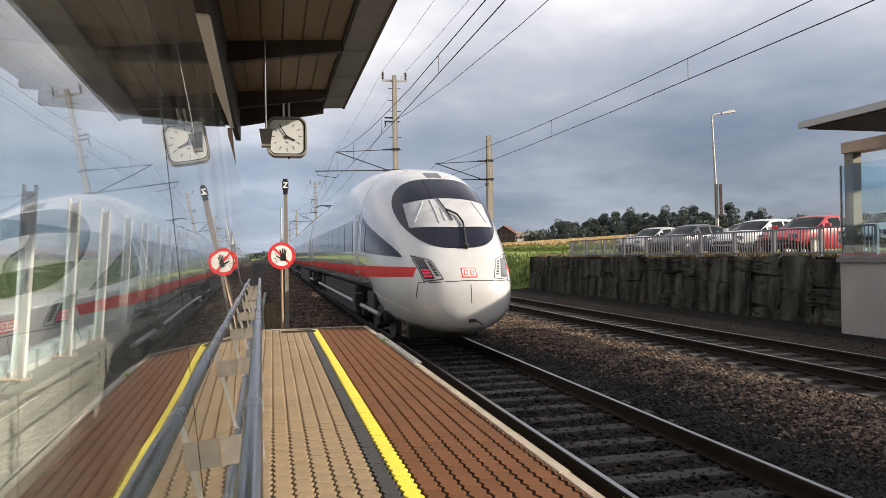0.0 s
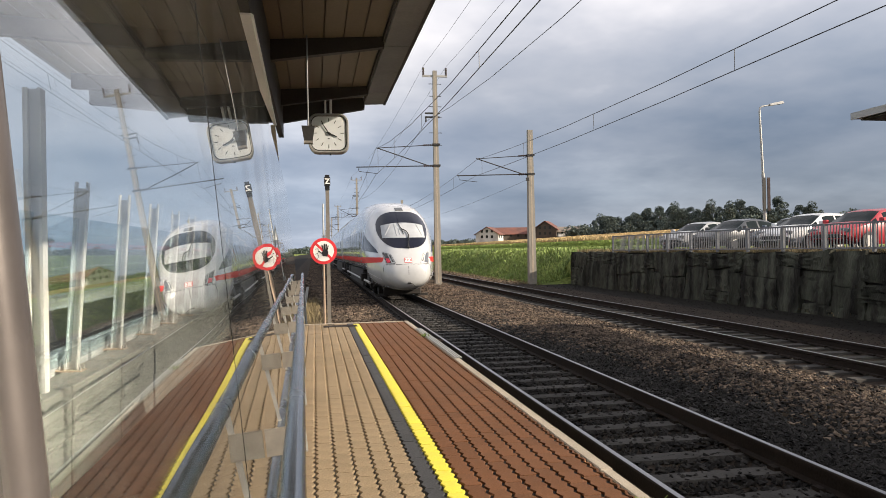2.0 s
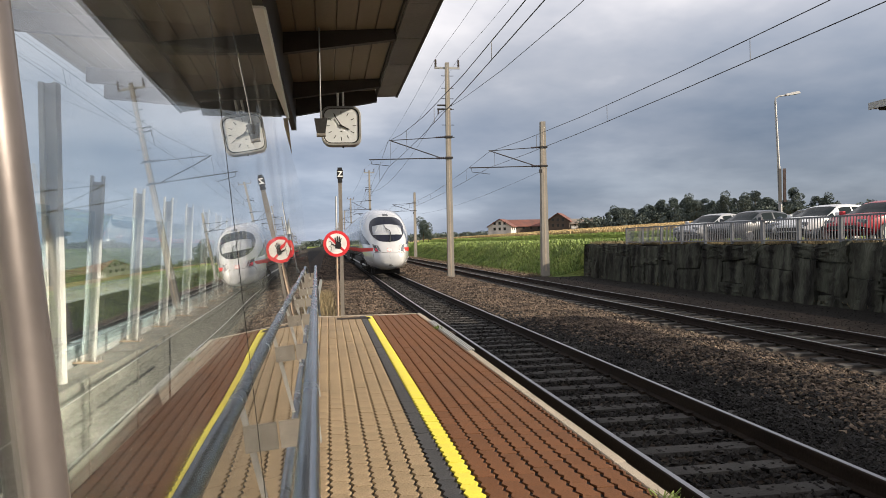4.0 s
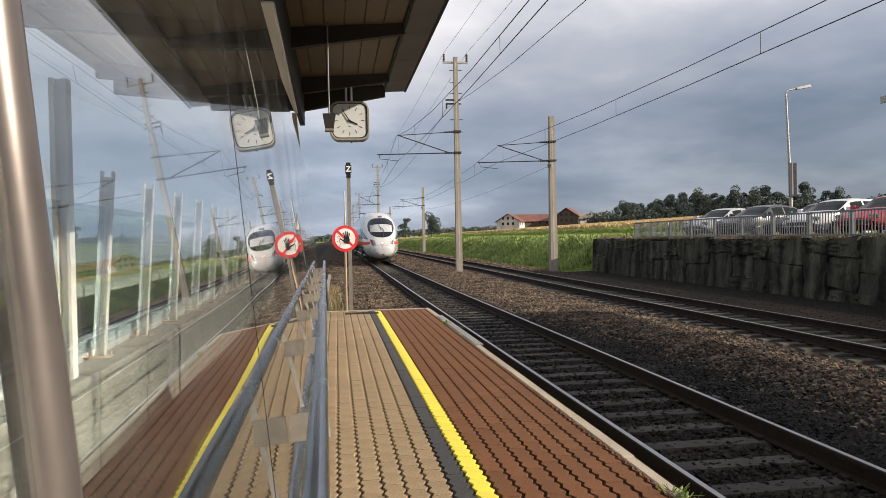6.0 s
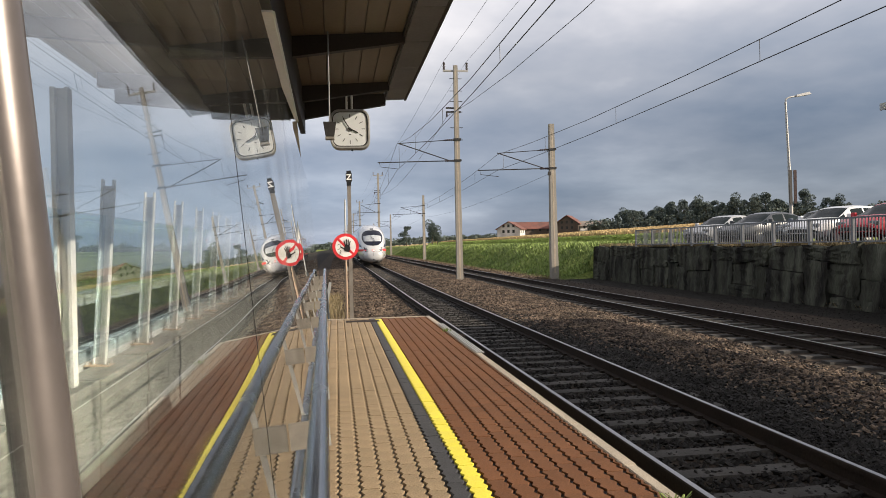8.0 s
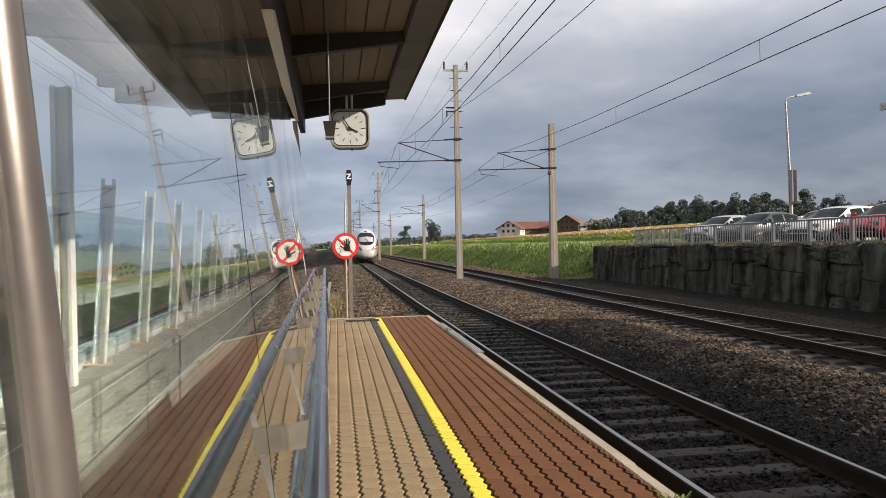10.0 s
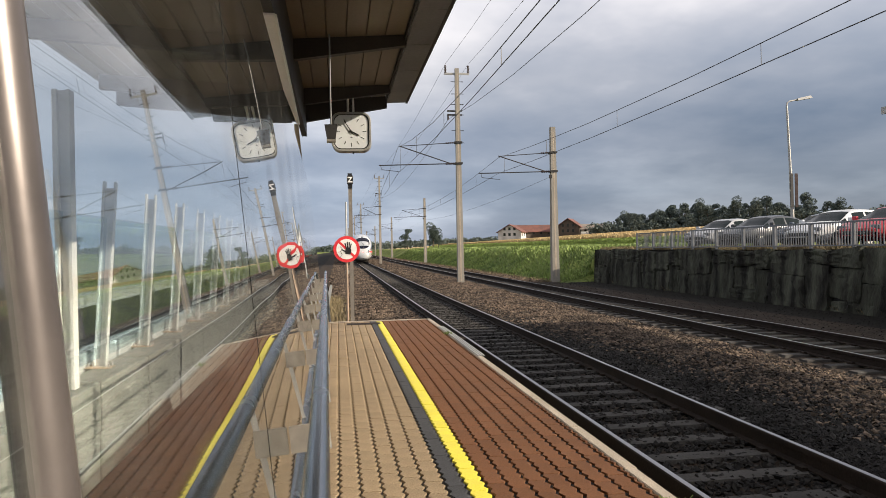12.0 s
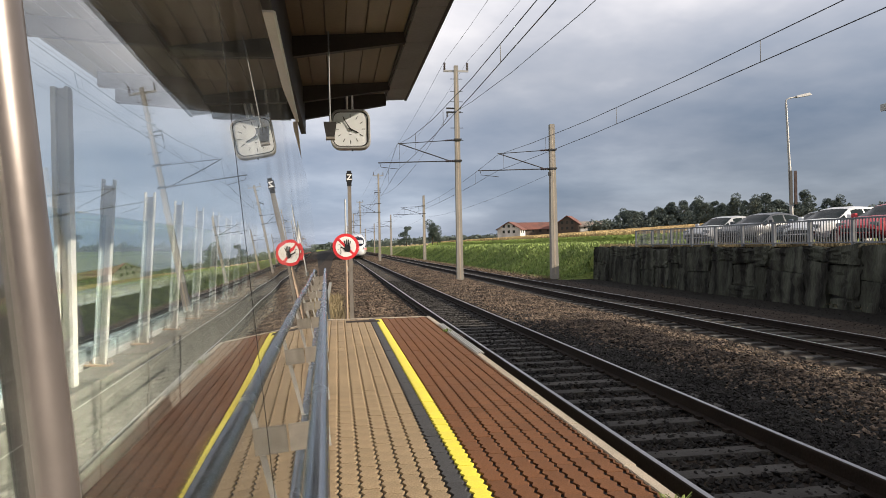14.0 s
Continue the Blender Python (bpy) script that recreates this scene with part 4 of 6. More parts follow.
def on_side(side, s0, s1, z0, z1, thick, n=8, m=4, top=None, bottom=None):
    """A plate laid on the flank; top and bottom may vary with the station."""
    s = Shape()
    rows, low = [], []
    for i in range(m + 1):
        a, b = [], []
        for j in range(n + 1):
            st = s0 + (s1 - s0) * j / n
            za = bottom(st) if bottom else z0
            zb = top(st) if top else z1
            z = za + (zb - za) * i / m
            x = flank(st, z)
            a.append((side * (x + thick), st, z)); b.append((side * (x - 0.01), st, z))
        rows.append(a); low.append(b)
    s.grid(rows)
    nn, mm = n + 1, m + 1
    ring = [(0, j) for j in range(nn)] + [(i, nn - 1) for i in range(1, mm)] + [(mm - 1, j) for j in range(nn - 2, -1, -1)] + [(i, 0) for i in range(mm - 2, 0, -1)]
    v = [rows[i][j] for i, j in ring] + [low[i][j] for i, j in ring]
    k = len(ring)
    s.add(v, [((i + 1) % k, i, k + i, k + (i + 1) % k) for i in range(k)])
    return s


def lens_rows(outline, n, m):
    """Grid rows between a lower and an upper edge, outline(u) -> (half width is implied) (x, z_low, z_high)."""
    rows = []
    for i in range(m + 1):
        row = []
        for j in range(n + 1):
            x, a, b = outline(j / n)
            row.append((x, a + (b - a) * i / m))
        rows.append(row)
    return rows


def bogie(parent, y, label=""):
    b = part("bogie", Shape().box(-1.05, y - 1.7, 0.42, 1.05, y + 1.7, 0.72, bevel=0.05).box(-1.12, y - 0.6, 0.5, 1.12, y + 0.6, 1.02, bevel=0.04), M["under"], parent)
    for dy in (-1.35, 1.35):
        for x in (-0.82, 0.70):
            part("wheel", Shape().tube((x, y + dy, 0.46), (x + 0.12, y + dy, 0.46), 0.455, 24), M["under"], b, smooth=40)
        part("axle_box", Shape().box(-1.16, y + dy - 0.17, 0.34, -0.96, y + dy + 0.17, 0.60, bevel=0.03), M["under"], b)
    part("damper", Shape().tube((-1.2, y - 1.9, 0.62), (-1.2, y + 1.2, 0.62), 0.05, 10), M["galvanised"], b, "pale damper rod", smooth=40)
    return b


def intermediate_car(train, y0, length, panto):
    car = part("coach_body", car_shell(y0 + 0.25, y0 + length - 0.25), M["white_paint"], train, smooth=50)
    for side in (-1, 1):
        part("red_stripe", flat_side(side, y0 + 0.3, y0 + length - 0.3, 1.36, 1.60, 0.004), M["train_red"], car)
        part("grey_skirt", flat_side(side, y0 + 0.3, y0 + length - 0.3, 1.0, 1.16, 0.004), M["train_grey"], car)
        part("window_band", flat_side(side, y0 + 2.6, y0 + length - 2.6, 1.98, 2.74, 0.006), M["side_glass"], car, "dark continuous window band")
        for dy in (1.2, length - 1.95):
            part("door", flat_side(side, y0 + dy, y0 + dy + 0.75, 1.0, 2.75, 0.008), M["train_grey"], car)
    part("underfloor", Shape().box(-1.18, y0 + 6.4, 0.28, 1.18, y0 + length - 6.4, 1.05, bevel=0.04), M["under"], car)
    part("gangway", Shape().box(-1.1, y0 - 0.26, 0.8, 1.1, y0 + 0.26, 3.5), M["rubber"], car)
    bogie(car, y0 + 3.6)
    bogie(car, y0 + length - 3.6)
    part("roof_fairing", Shape().box(-0.8, y0 + 4, 4.10, 0.8, y0 + length - 4, 4.24, bevel=0.05), M["train_grey"], car)
    if panto:
        pantograph(car, y0 + 3.4)


def car_shell(a, b):
    s = Shape()
    sec = section(10.0, 40)
    s.grid([[(x, y, z) for x, _, z in sec] for y in (a, b)], close=True)
    s.add([(x, a, z) for x, _, z in sec], [tuple(range(40))])
    s.add([(x, b, z) for x, _, z in sec], [tuple(range(39, -1, -1))])
    return s


def flat_side(side, a, b, z0, z1, thick, m=4):
    s = Shape()
    zs = [z0 + (z1 - z0) * i / m for i in range(m + 1)]
    out = [[(side * (flank(10, z) + thick), y, z) for y in (a, b)] for z in zs]
    s.grid(out)
    ring = [out[0][0], out[0][1], *[r[1] for r in out[1:]], *[r[0] for r in out[::-1][:-1]]]
    back = [(p[0] - side * 0.03, p[1], p[2]) for p in ring]
    k = len(ring)
    s.add(ring + back, [((i + 1) % k, i, k + i, k + (i + 1) % k) for i in range(k)])
    return s


def pantograph(car, y):
    base = part("pantograph", Shape().box(-0.6, y - 0.9, 4.24, 0.6, y + 0.9, 4.33), M["dark_steel"], car, "folded dark pantograph")
    for x in (-0.35, 0.35):
        part("lower_arm", Shape().tube((x, y + 0.8, 4.33), (x * 0.6, y - 1.3, 4.65), 0.035, 8), M["dark_steel"], base)
        part("upper_arm", Shape().tube((x * 0.6, y - 1.3, 4.65), (x * 0.9, y + 0.8, 4.82), 0.028, 8), M["dark_steel"], base)
    part("contact_strip", Shape().path([(-0.85, y + 0.8, 4.75), (-0.6, y + 0.8, 4.87), (0.6, y + 0.8, 4.87), (0.85, y + 0.8, 4.75)], 0.03, 8), M["dark_steel"], base)
    for x in (-0.5, 0.5):
        for dy in (-0.7, 0.7):
            part("roof_insulator", Shape().tube((x, y + dy, 4.13), (x, y + dy, 4.25), 0.06, 8), M["insulator"], base)


def make_train():
    t = empty("high_speed_train")
    tagged(t, "white high-speed train with a red stripe and rounded nose", "train")
    # end car: one skin from the tip back
    ss = [0.0, 0.003, 0.015, 0.04, 0.08, 0.12, 0.19, 0.28, 0.4, 0.55, 0.72, 0.9, 1.14, 1.4, 1.7, 2.0, 2.35, 2.6, 2.8, 2.95, 3.1, 3.25, 3.4, 3.8, 4.4, 4.9, 5.4, 6.0, 6.6, 9, 14, 20, 25.7]
    sh = Shape().grid([section(s) for s in ss], close=True)
    sh.add(section(0.0), [tuple(range(55, -1, -1))])
    sh.add(section(25.7), [tuple(range(56))])
    body = part("end_car_body", sh, M["white_paint"], t, "glossy white car body with a rounded nose", smooth=60)
    fix_normals(body)

    # windscreen with its black border, the blind behind it showing as a pale panel
    def screen(k, lift):
        def f(u):
            c = -math.cos(math.pi * u)
            x = c * 0.99 * k
            q = min(1.0, abs(c))
            r = math.sqrt(max(0.0, 1 - q ** 3.0))
            t = max(0.0, 1 - q ** 3.4) ** 0.5
            return x, 2.80 - 0.82 * k * r, 2.80 + 0.66 * k * t - 0.0 * q
        return lens_rows(f, 44, 14)
    ws = part("windscreen", on_nose(screen(1.0, 0), 0.012), M["dark_glass"], body, "large curved black-framed windscreen", smooth=60)
    def blind_out(u):
        q = 2 * u - 1
        x = q * 0.82
        return x, 2.37 + 0.03 * abs(q) - 0.02 * q * q, 2.98 - 0.10 * q * q
    part("blind", on_nose(lens_rows(blind_out, 16, 6), 0.018), M["blind"], ws, "pale sun blind", smooth=60)
    for a, b in (((-0.72, 2.46), (-0.46, 2.92)), ((-0.32, 2.94), (-0.28, 2.46)), ((-0.18, 2.76), (-0.16, 2.50)), ((0.54, 2.90), (0.70, 2.46))):
        pts = []
        for i in range(5):
            x, z = a[0] + (b[0] - a[0]) * i / 4, a[1] + (b[1] - a[1]) * i / 4
            pts.append(Vector((x, front(x, z), z)) + skin_normal(x, z) * 0.02)
        part("cab_shape", Shape().path(pts, 0.014, 6), M["train_grey"], ws)
    # wiper
    wp = []
    for x, z in ((0.08, 2.02), (0.12, 2.20), (0.16, 2.44), (0.10, 2.60), (-0.08, 2.70)):
        wp.append(Vector((x, front(x, z), z)) + skin_normal(x, z) * 0.06)
    w = part("wiper", Shape().path(wp, 0.02, 8), M["rubber"], body, smooth=40)
    bl = []
    for x, z in ((-0.02, 2.50), (-0.08, 2.70), (-0.17, 2.96)):
        bl.append(Vector((x, front(x, z), z)) + skin_normal(x, z) * 0.04)
    part("wiper_blade", Shape().path(bl, 0.014, 6), M["rubber"], w)
    x, z = 0.08, 1.99
    p = Vector((x, front(x, z), z))
    part("wiper_hub", Shape().tube(p - Vector((0, 0.02, 0)), p + skin_normal(x, z) * 0.09, 0.045, 12), M["rubber"], w)
    # roof window ahead of the top lamp
    part("roof_panel", on_nose([[(x, z) for x in (-0.16, -0.05, 0.05, 0.16)] for z in (3.52, 3.57, 3.62, 3.66)], 0.008), M["side_glass"], body, "dark panel above the windscreen")
    # head lamps: slanted lens in a dark frame, louvres on the inner side
    def lamp_patch(side, u0, u1, v0, v1, n=6, m=6):
        rows = []
        for i in range(m + 1):
            v = v0 + (v1 - v0) * i / m
            row = []
            for j in range(n + 1):
                u = u0 + (u1 - u0) * j / n
                x = 0.895 - 0.115 * (1 - v) - (0.31 - 0.02 * v) * u
                z = 1.40 + 0.035 * u + (0.45 - 0.13 * u) * v
                row.append((side * x, z))
            rows.append(row)
        return rows
    for side in (-1, 1):
        hl = part("head_lamp", on_nose(lamp_patch(side, 0, 1, 0, 1), 0.005), M["sign_white"] if side > 0 else M["train_grey"], body, "slanted head lamp unit", smooth=60)
        for a, b, c, d in ((-0.02, 0.02, -0.02, 1.02), (0.98, 1.02, 0.0, 1.0), (0.0, 1.0, -0.03, 0.0), (0.0, 1.0, 0.98, 1.02)):
            part("lamp_frame", on_nose(lamp_patch(side, a, b, c, d, 6 if b - a > 0.5 else 1, 6 if d - c > 0.5 else 1), 0.009), M["rubber"], hl)
        part("lens", on_nose(lamp_patch(side, 0.06, 0.58, 0.05, 0.95), 0.010), M["lamp_dark"] if side < 0 else M["lamp_clear"], hl, "clear lens", smooth=60)
        part("lens_bar", on_nose(lamp_patch(side, 0.58, 0.63, 0.05, 0.95, 1, 6), 0.012), M["train_grey"], hl)
        for k in range(6):
            v = 0.16 + k * 0.13
            part("louvre", on_nose(lamp_patch(side, 0.70, 0.90, v, v + 0.085, 2, 1), 0.012), M["rubber"], hl)
        for ku in range(3):
            for kv in range(3):
                u, v = 0.14 + ku * 0.14, 0.12 + kv * 0.13
                part("tail_lamp", on_nose(lamp_patch(side, u, u + 0.10, v, v + 0.09, 2, 2), 0.014), M["tail_light"] if side < 0 else M["lamp_clear"], hl, "dim red tail lamp" if side < 0 else "clear unlit lamp")
    # front flap seams, drawn as narrow recessed strips
    def strip(pts, wd, name, mat, lab=""):
        rows = [[], []]
        for i, (x, z) in enumerate(pts):
            a, b = pts[max(i - 1, 0)], pts[min(i + 1, len(pts) - 1)]
            dx, dz = b[0] - a[0], b[1] - a[1]
            l = math.hypot(dx, dz) or 1
            rows[0].append((x - dz / l * wd, z + dx / l * wd))
            rows[1].append((x + dz / l * wd, z - dx / l * wd))
        return part(name, on_nose(rows, 0.003), mat, body, lab)
    strip([(x / 10 * 0.86, 1.40 - 0.03 * abs(x / 10)) for x in range(-10, 11)], 0.006, "flap_seam", M["under"])
    strip([(0.0, 1.40 - 0.08 * k) for k in range(11)], 0.006, "flap_seam", M["under"])
    for side in (-1, 1):
        strip([(side * (0.86 + 0.05 * math.sin(k / 10 * 3.14) - 0.22 * (k / 10) ** 3), 1.37 - 0.09 * k) for k in range(10)], 0.005, "flap_seam", M["under"])
    part("coupler_cap", Shape().box(-0.05, 0.02, 0.66, 0.09, 0.16, 0.73, bevel=0.015), M["rubber"], body)
    part("coupler_hose", Shape().path([(0.05, 0.02, 0.70), (0.14, 0.03, 0.66), (0.22, 0.06, 0.60)], 0.012, 6), M["under"], body)
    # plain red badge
    def on_badge(rows, thick):
        return on_nose([[(0.8 * x, 1.535 + 0.8 * (z - 1.595)) for x, z in r] for r in rows], thick)
    bd = on_badge([[(-0.17 + 0.034 * i, 1.49 + 0.035 * j) for i in range(11)] for j in range(7)], 0.004)
    badge = part("badge", bd, M["train_red"], body, "small red framed badge")
    part("badge_field", on_badge([[(-0.148 + 0.0296 * i, 1.512 + 0.0277 * j) for i in range(11)] for j in range(7)], 0.007), M["sign_white"], badge)
    for cx in (-0.07, 0.07):
        part("badge_shape", on_badge([[(cx + dx, z) for dx in (-0.05, -0.028)] for z in (1.54, 1.595, 1.65)], 0.010), M["train_red"], badge)
        part("badge_shape", on_badge([[(cx + dx, z) for dx in (-0.028, 0.03)] for z in (1.54, 1.557)], 0.010), M["train_red"], badge)
        part("badge_shape", on_badge([[(cx + dx, z) for dx in (-0.028, 0.03)] for z in (1.633, 1.65)], 0.010), M["train_red"], badge)
        part("badge_shape", on_badge([[(cx + dx, z) for dx in (0.03, 0.05)] for z in (1.555, 1.595, 1.635)], 0.010), M["train_red"], badge)
    # flanks
    for side in (-1, 1):
        part("red_stripe", on_side(side, 0.62, 6.0, 0, 0, 0.004, 30, 3, top=lambda s: 1.65, bottom=lambda s: 1.47 - 0.07 * min(1.0, (s - 0.62) / 3)), M["train_red"], body)
        part("red_stripe", on_side(side, 6.0, 25.6, 1.40, 1.65, 0.004, 24, 3), M["train_red"], body)
        part("grey_skirt", on_side(side, 3.9, 25.6, 1.0, 1.16, 0.004, 24, 2), M["train_grey"], body)
        part("cab_window", on_side(side, 1.2, 4.25, 0, 0, 0.008, 18, 6, top=lambda s: 1.85 + 0.90 * (max(0.0, s - 1.2) / 3.05) ** 0.85, bottom=lambda s: 1.83 + 0.14 * (s - 1.2) / 3.05), M["dark_glass"], body, "triangular black cab window")
        part("cab_window_post", on_side(side, 3.55, 3.62, 1.97, 2.55, 0.012, 2, 4), M["rubber"], body)
        part("cab_door", on_side(side, 4.75, 5.45, 1.0, 2.85, 0.008, 4, 8), M["train_grey"], body)
        part("door_window", on_side(side, 4.85, 5.35, 2.0, 2.7, 0.012, 3, 4), M["side_glass"], body)
        for k in range(9):
            part("side_window", on_side(side, 5.9 + k * 1.98, 7.8 + k * 1.98, 1.98, 2.76, 0.007, 4, 4), M["side_glass"], body)
        part("passenger_door", on_side(side, 24.3, 25.2, 1.0, 2.75, 0.008, 4, 8), M["train_grey"], body)
        part("crease", on_side(side, 0.8, 3.4, 0, 0, 0.004, 16, 1, top=lambda s: 0.86 + 0.15 * (s - 1.0), bottom=lambda s: 0.845 + 0.15 * (s - 1.0)), M["train_grey"], body)
        part("conduit", Shape().tube((side * 1.28, 6.9, 0.66), (side * 1.28, 19.0, 0.66), 0.045, 8), M["galvanised"], body, "pale pipe below the floor", smooth=40)
        part("equipment_box", Shape().box(side * 1.22 - 0.12, 6.3, 0.55, side * 1.22 + 0.12, 6.9, 0.90, bevel=0.02), M["under"], body)
    for st in (4.52, 24.0):
        ring = [((x * 1.0005), st, z) for x, _, z in section(st, 48)]
        part("body_seam", Shape().path(ring[44:] + ring[:29], 0.006, 4), M["train_grey"], body, "dark panel seam")
    part("obstacle_plough", Shape().box(-0.75, 2.1, 0.16, 0.75, 2.25, 0.44, bevel=0.03), M["under"], body)
    for x in (-0.85, 0.85):
        part("rail_guard", Shape().box(x - 0.2, 2.3, 0.10, x + 0.2, 2.36, 0.2, bevel=0.01), M["under"], body)
    part("underfloor", Shape().box(-1.18, 7.6, 0.28, 1.18, 18.8, 1.05, bevel=0.04), M["under"], body)
    bogie(body, 4.9)
    bogie(body, 21.4)
    y = 25.95
    for k in range(6):
        intermediate_car(t, y, 25.9, k == 0)
        y += 25.9
    # leading car at the far end
    head = part("leading_car_body", car_shell(y + 0.25, y + 21), M["white_paint"], t, smooth=50)
    for side in (-1, 1):
        part("red_stripe", flat_side(side, y + 0.3, y + 21, 1.36, 1.60, 0.004), M["train_red"], head)
        part("window_band", flat_side(side, y + 2.6, y + 18, 1.98, 2.74, 0.006), M["side_glass"], head)
    bogie(head, y + 3.6)
    bogie(head, y + 17)
    return t


train = make_train()


# ---- catenary masts and wires ----
def mast_body(o, h, w0, w1):
    s = Shape().hull([(-w0 / 2, -w0 / 2, -0.6), (w0 / 2, -w0 / 2, -0.6), (w0 / 2, w0 / 2, -0.6), (-w0 / 2, w0 / 2, -0.6)],
                     [(-w1 / 2, -w1 / 2, h), (w1 / 2, -w1 / 2, h), (w1 / 2, w1 / 2, h), (-w1 / 2, w1 / 2, h)])
    part("pole", s, M["mast_concrete"], o, "tapered concrete pole")
    # shallow groove down each wide face
    s = Shape()
    for sx in (-1, 1):
        s.hull([(-w0 * 0.12, sx * (w0 / 2 + 0.004), 0.2), (w0 * 0.12, sx * (w0 / 2 + 0.004), 0.2), (w1 * 0.12, sx * (w1 / 2 + 0.004), h - 0.3), (-w1 * 0.12, sx * (w1 / 2 + 0.004), h - 0.3)],
               [(-w0 * 0.12, sx * (w0 / 2 - 0.01), 0.2), (w0 * 0.12, sx * (w0 / 2 - 0.01), 0.2), (w1 * 0.12, sx * (w1 / 2 - 0.01), h - 0.3), (-w1 * 0.12, sx * (w1 / 2 - 0.01), h - 0.3)])
    part("pole_groove", s, M["coping"], o)


def insulator(parent, a, b, r=0.06):
    a, b = Vector(a), Vector(b)
    s = Shape()
    n = 5
    for i in range(n):
        p, q = a.lerp(b, (i + 0.1) / n), a.lerp(b, (i + 0.8) / n)
        s.tube(p, q, r, 8, r * 0.55)
    part("insulator", s, M["insulator"], parent)


def cantilever(o, reach, z_low, z_up, foot=0.0):
    """Arms that hold the wires, reaching towards -x."""
    tip = -reach
    c = part("cantilever", Shape().tube((0, 0, z_low), (tip - 1.1, 0, z_low - 0.10), 0.03, 8), M["dark_steel"], o)
    part("top_tube", Shape().tube((0, 0, z_up), (tip + 0.05, 0, z_up - 0.22), 0.022, 8), M["dark_steel"], c)
    part("stay_tube", Shape().tube((-0.45, 0, z_low), (tip + 0.05, 0, z_up - 0.20), 0.03, 8), M["dark_steel"], c)
    part("registration_arm", Shape().path([(tip - 1.0, 0, z_low - 0.10), (tip - 0.95, 0, z_low - 0.34), (tip + 0.1, 0, z_low - 0.46)], 0.016, 6), M["dark_steel"], c)
    insulator(c, (-0.15, 0, z_low), (-0.75, 0, z_low - 0.02), 0.075)
    insulator(c, (-0.15, 0, z_up), (-0.75, 0, z_up - 0.04), 0.065)
    for z in (z_low, z_up):
        part("clamp", Shape().box(-0.22, -0.2, z - 0.05, 0.22, 0.2, z + 0.05), M["dark_steel"], c)


def mast_x(y):
    """The masts between the tracks draw in towards the near track further off."""
    return float(np.interp(y, [40, 100, 160], [6.95, 6.0, 5.35]))


def make_mast_a(y):
    """Tall mast between the tracks, with feeder arms on top and rungs."""
    o = empty("catenary_mast", pose(mast_x(y), y, BED_Z + float(rise(y))))
    tagged(o, "tall concrete overhead-line mast with feeder insulators on top", "mast", group="masts between the tracks")
    mast_body(o, 12.35, 0.37, 0.22)
    part("top_arm", Shape().box(-0.72, -0.05, 12.0, 0.72, 0.05, 12.1), M["galvanised"], o)
    for x in (-0.66, 0.66):
        insulator(o, (x, 0, 12.1), (x, 0, 12.55), 0.08)
    for z in (11.6, 10.9, 10.3, 9.7, 8.8, 8.1):
        part("rung", Shape().tube((-0.36, 0, z), (0.36, 0, z), 0.018, 6), M["dark_steel"], o)
    part("feeder_bracket", Shape().box(-0.60, -0.05, 9.88, 0.25, 0.05, 9.96).box(-0.60, -0.05, 9.66, 0.25, 0.05, 9.74), M["dark_steel"], o)
    insulator(o, (-0.55, 0, 9.66), (-0.55, 0, 9.40), 0.06)
    cantilever(o, mast_x(y) - 3.5, 6.92, 8.12)


def make_mast_b(y, z0):
    o = empty("catenary_mast", pose(float(np.interp(y, [40, 100, 160, 220, 280], [12.55, 12.35, 12.2, 11.6, 11.4])), y, z0 + float(rise(y))))
    tagged(o, "concrete overhead-line mast at the foot of the grass bank", "mast", group="masts along the bank")
    mast_body(o, 8.9, 0.44, 0.28)
    cantilever(o, 3.30, 6.32, 7.42)
    part("cable_box", Shape().box(-0.30, -0.22, 5.9, -0.14, -0.12, 6.1), M["dark_steel"], o)


mast_rows = [40 + 60 * k for k in range(-2, 9)]
for y in mast_rows:
    if y > 0:
        make_mast_a(y)
        make_mast_b(y, -0.62 if y < 60 else -0.45)


def wire_path(points, r):
    return Shape().path(points, r, 5)


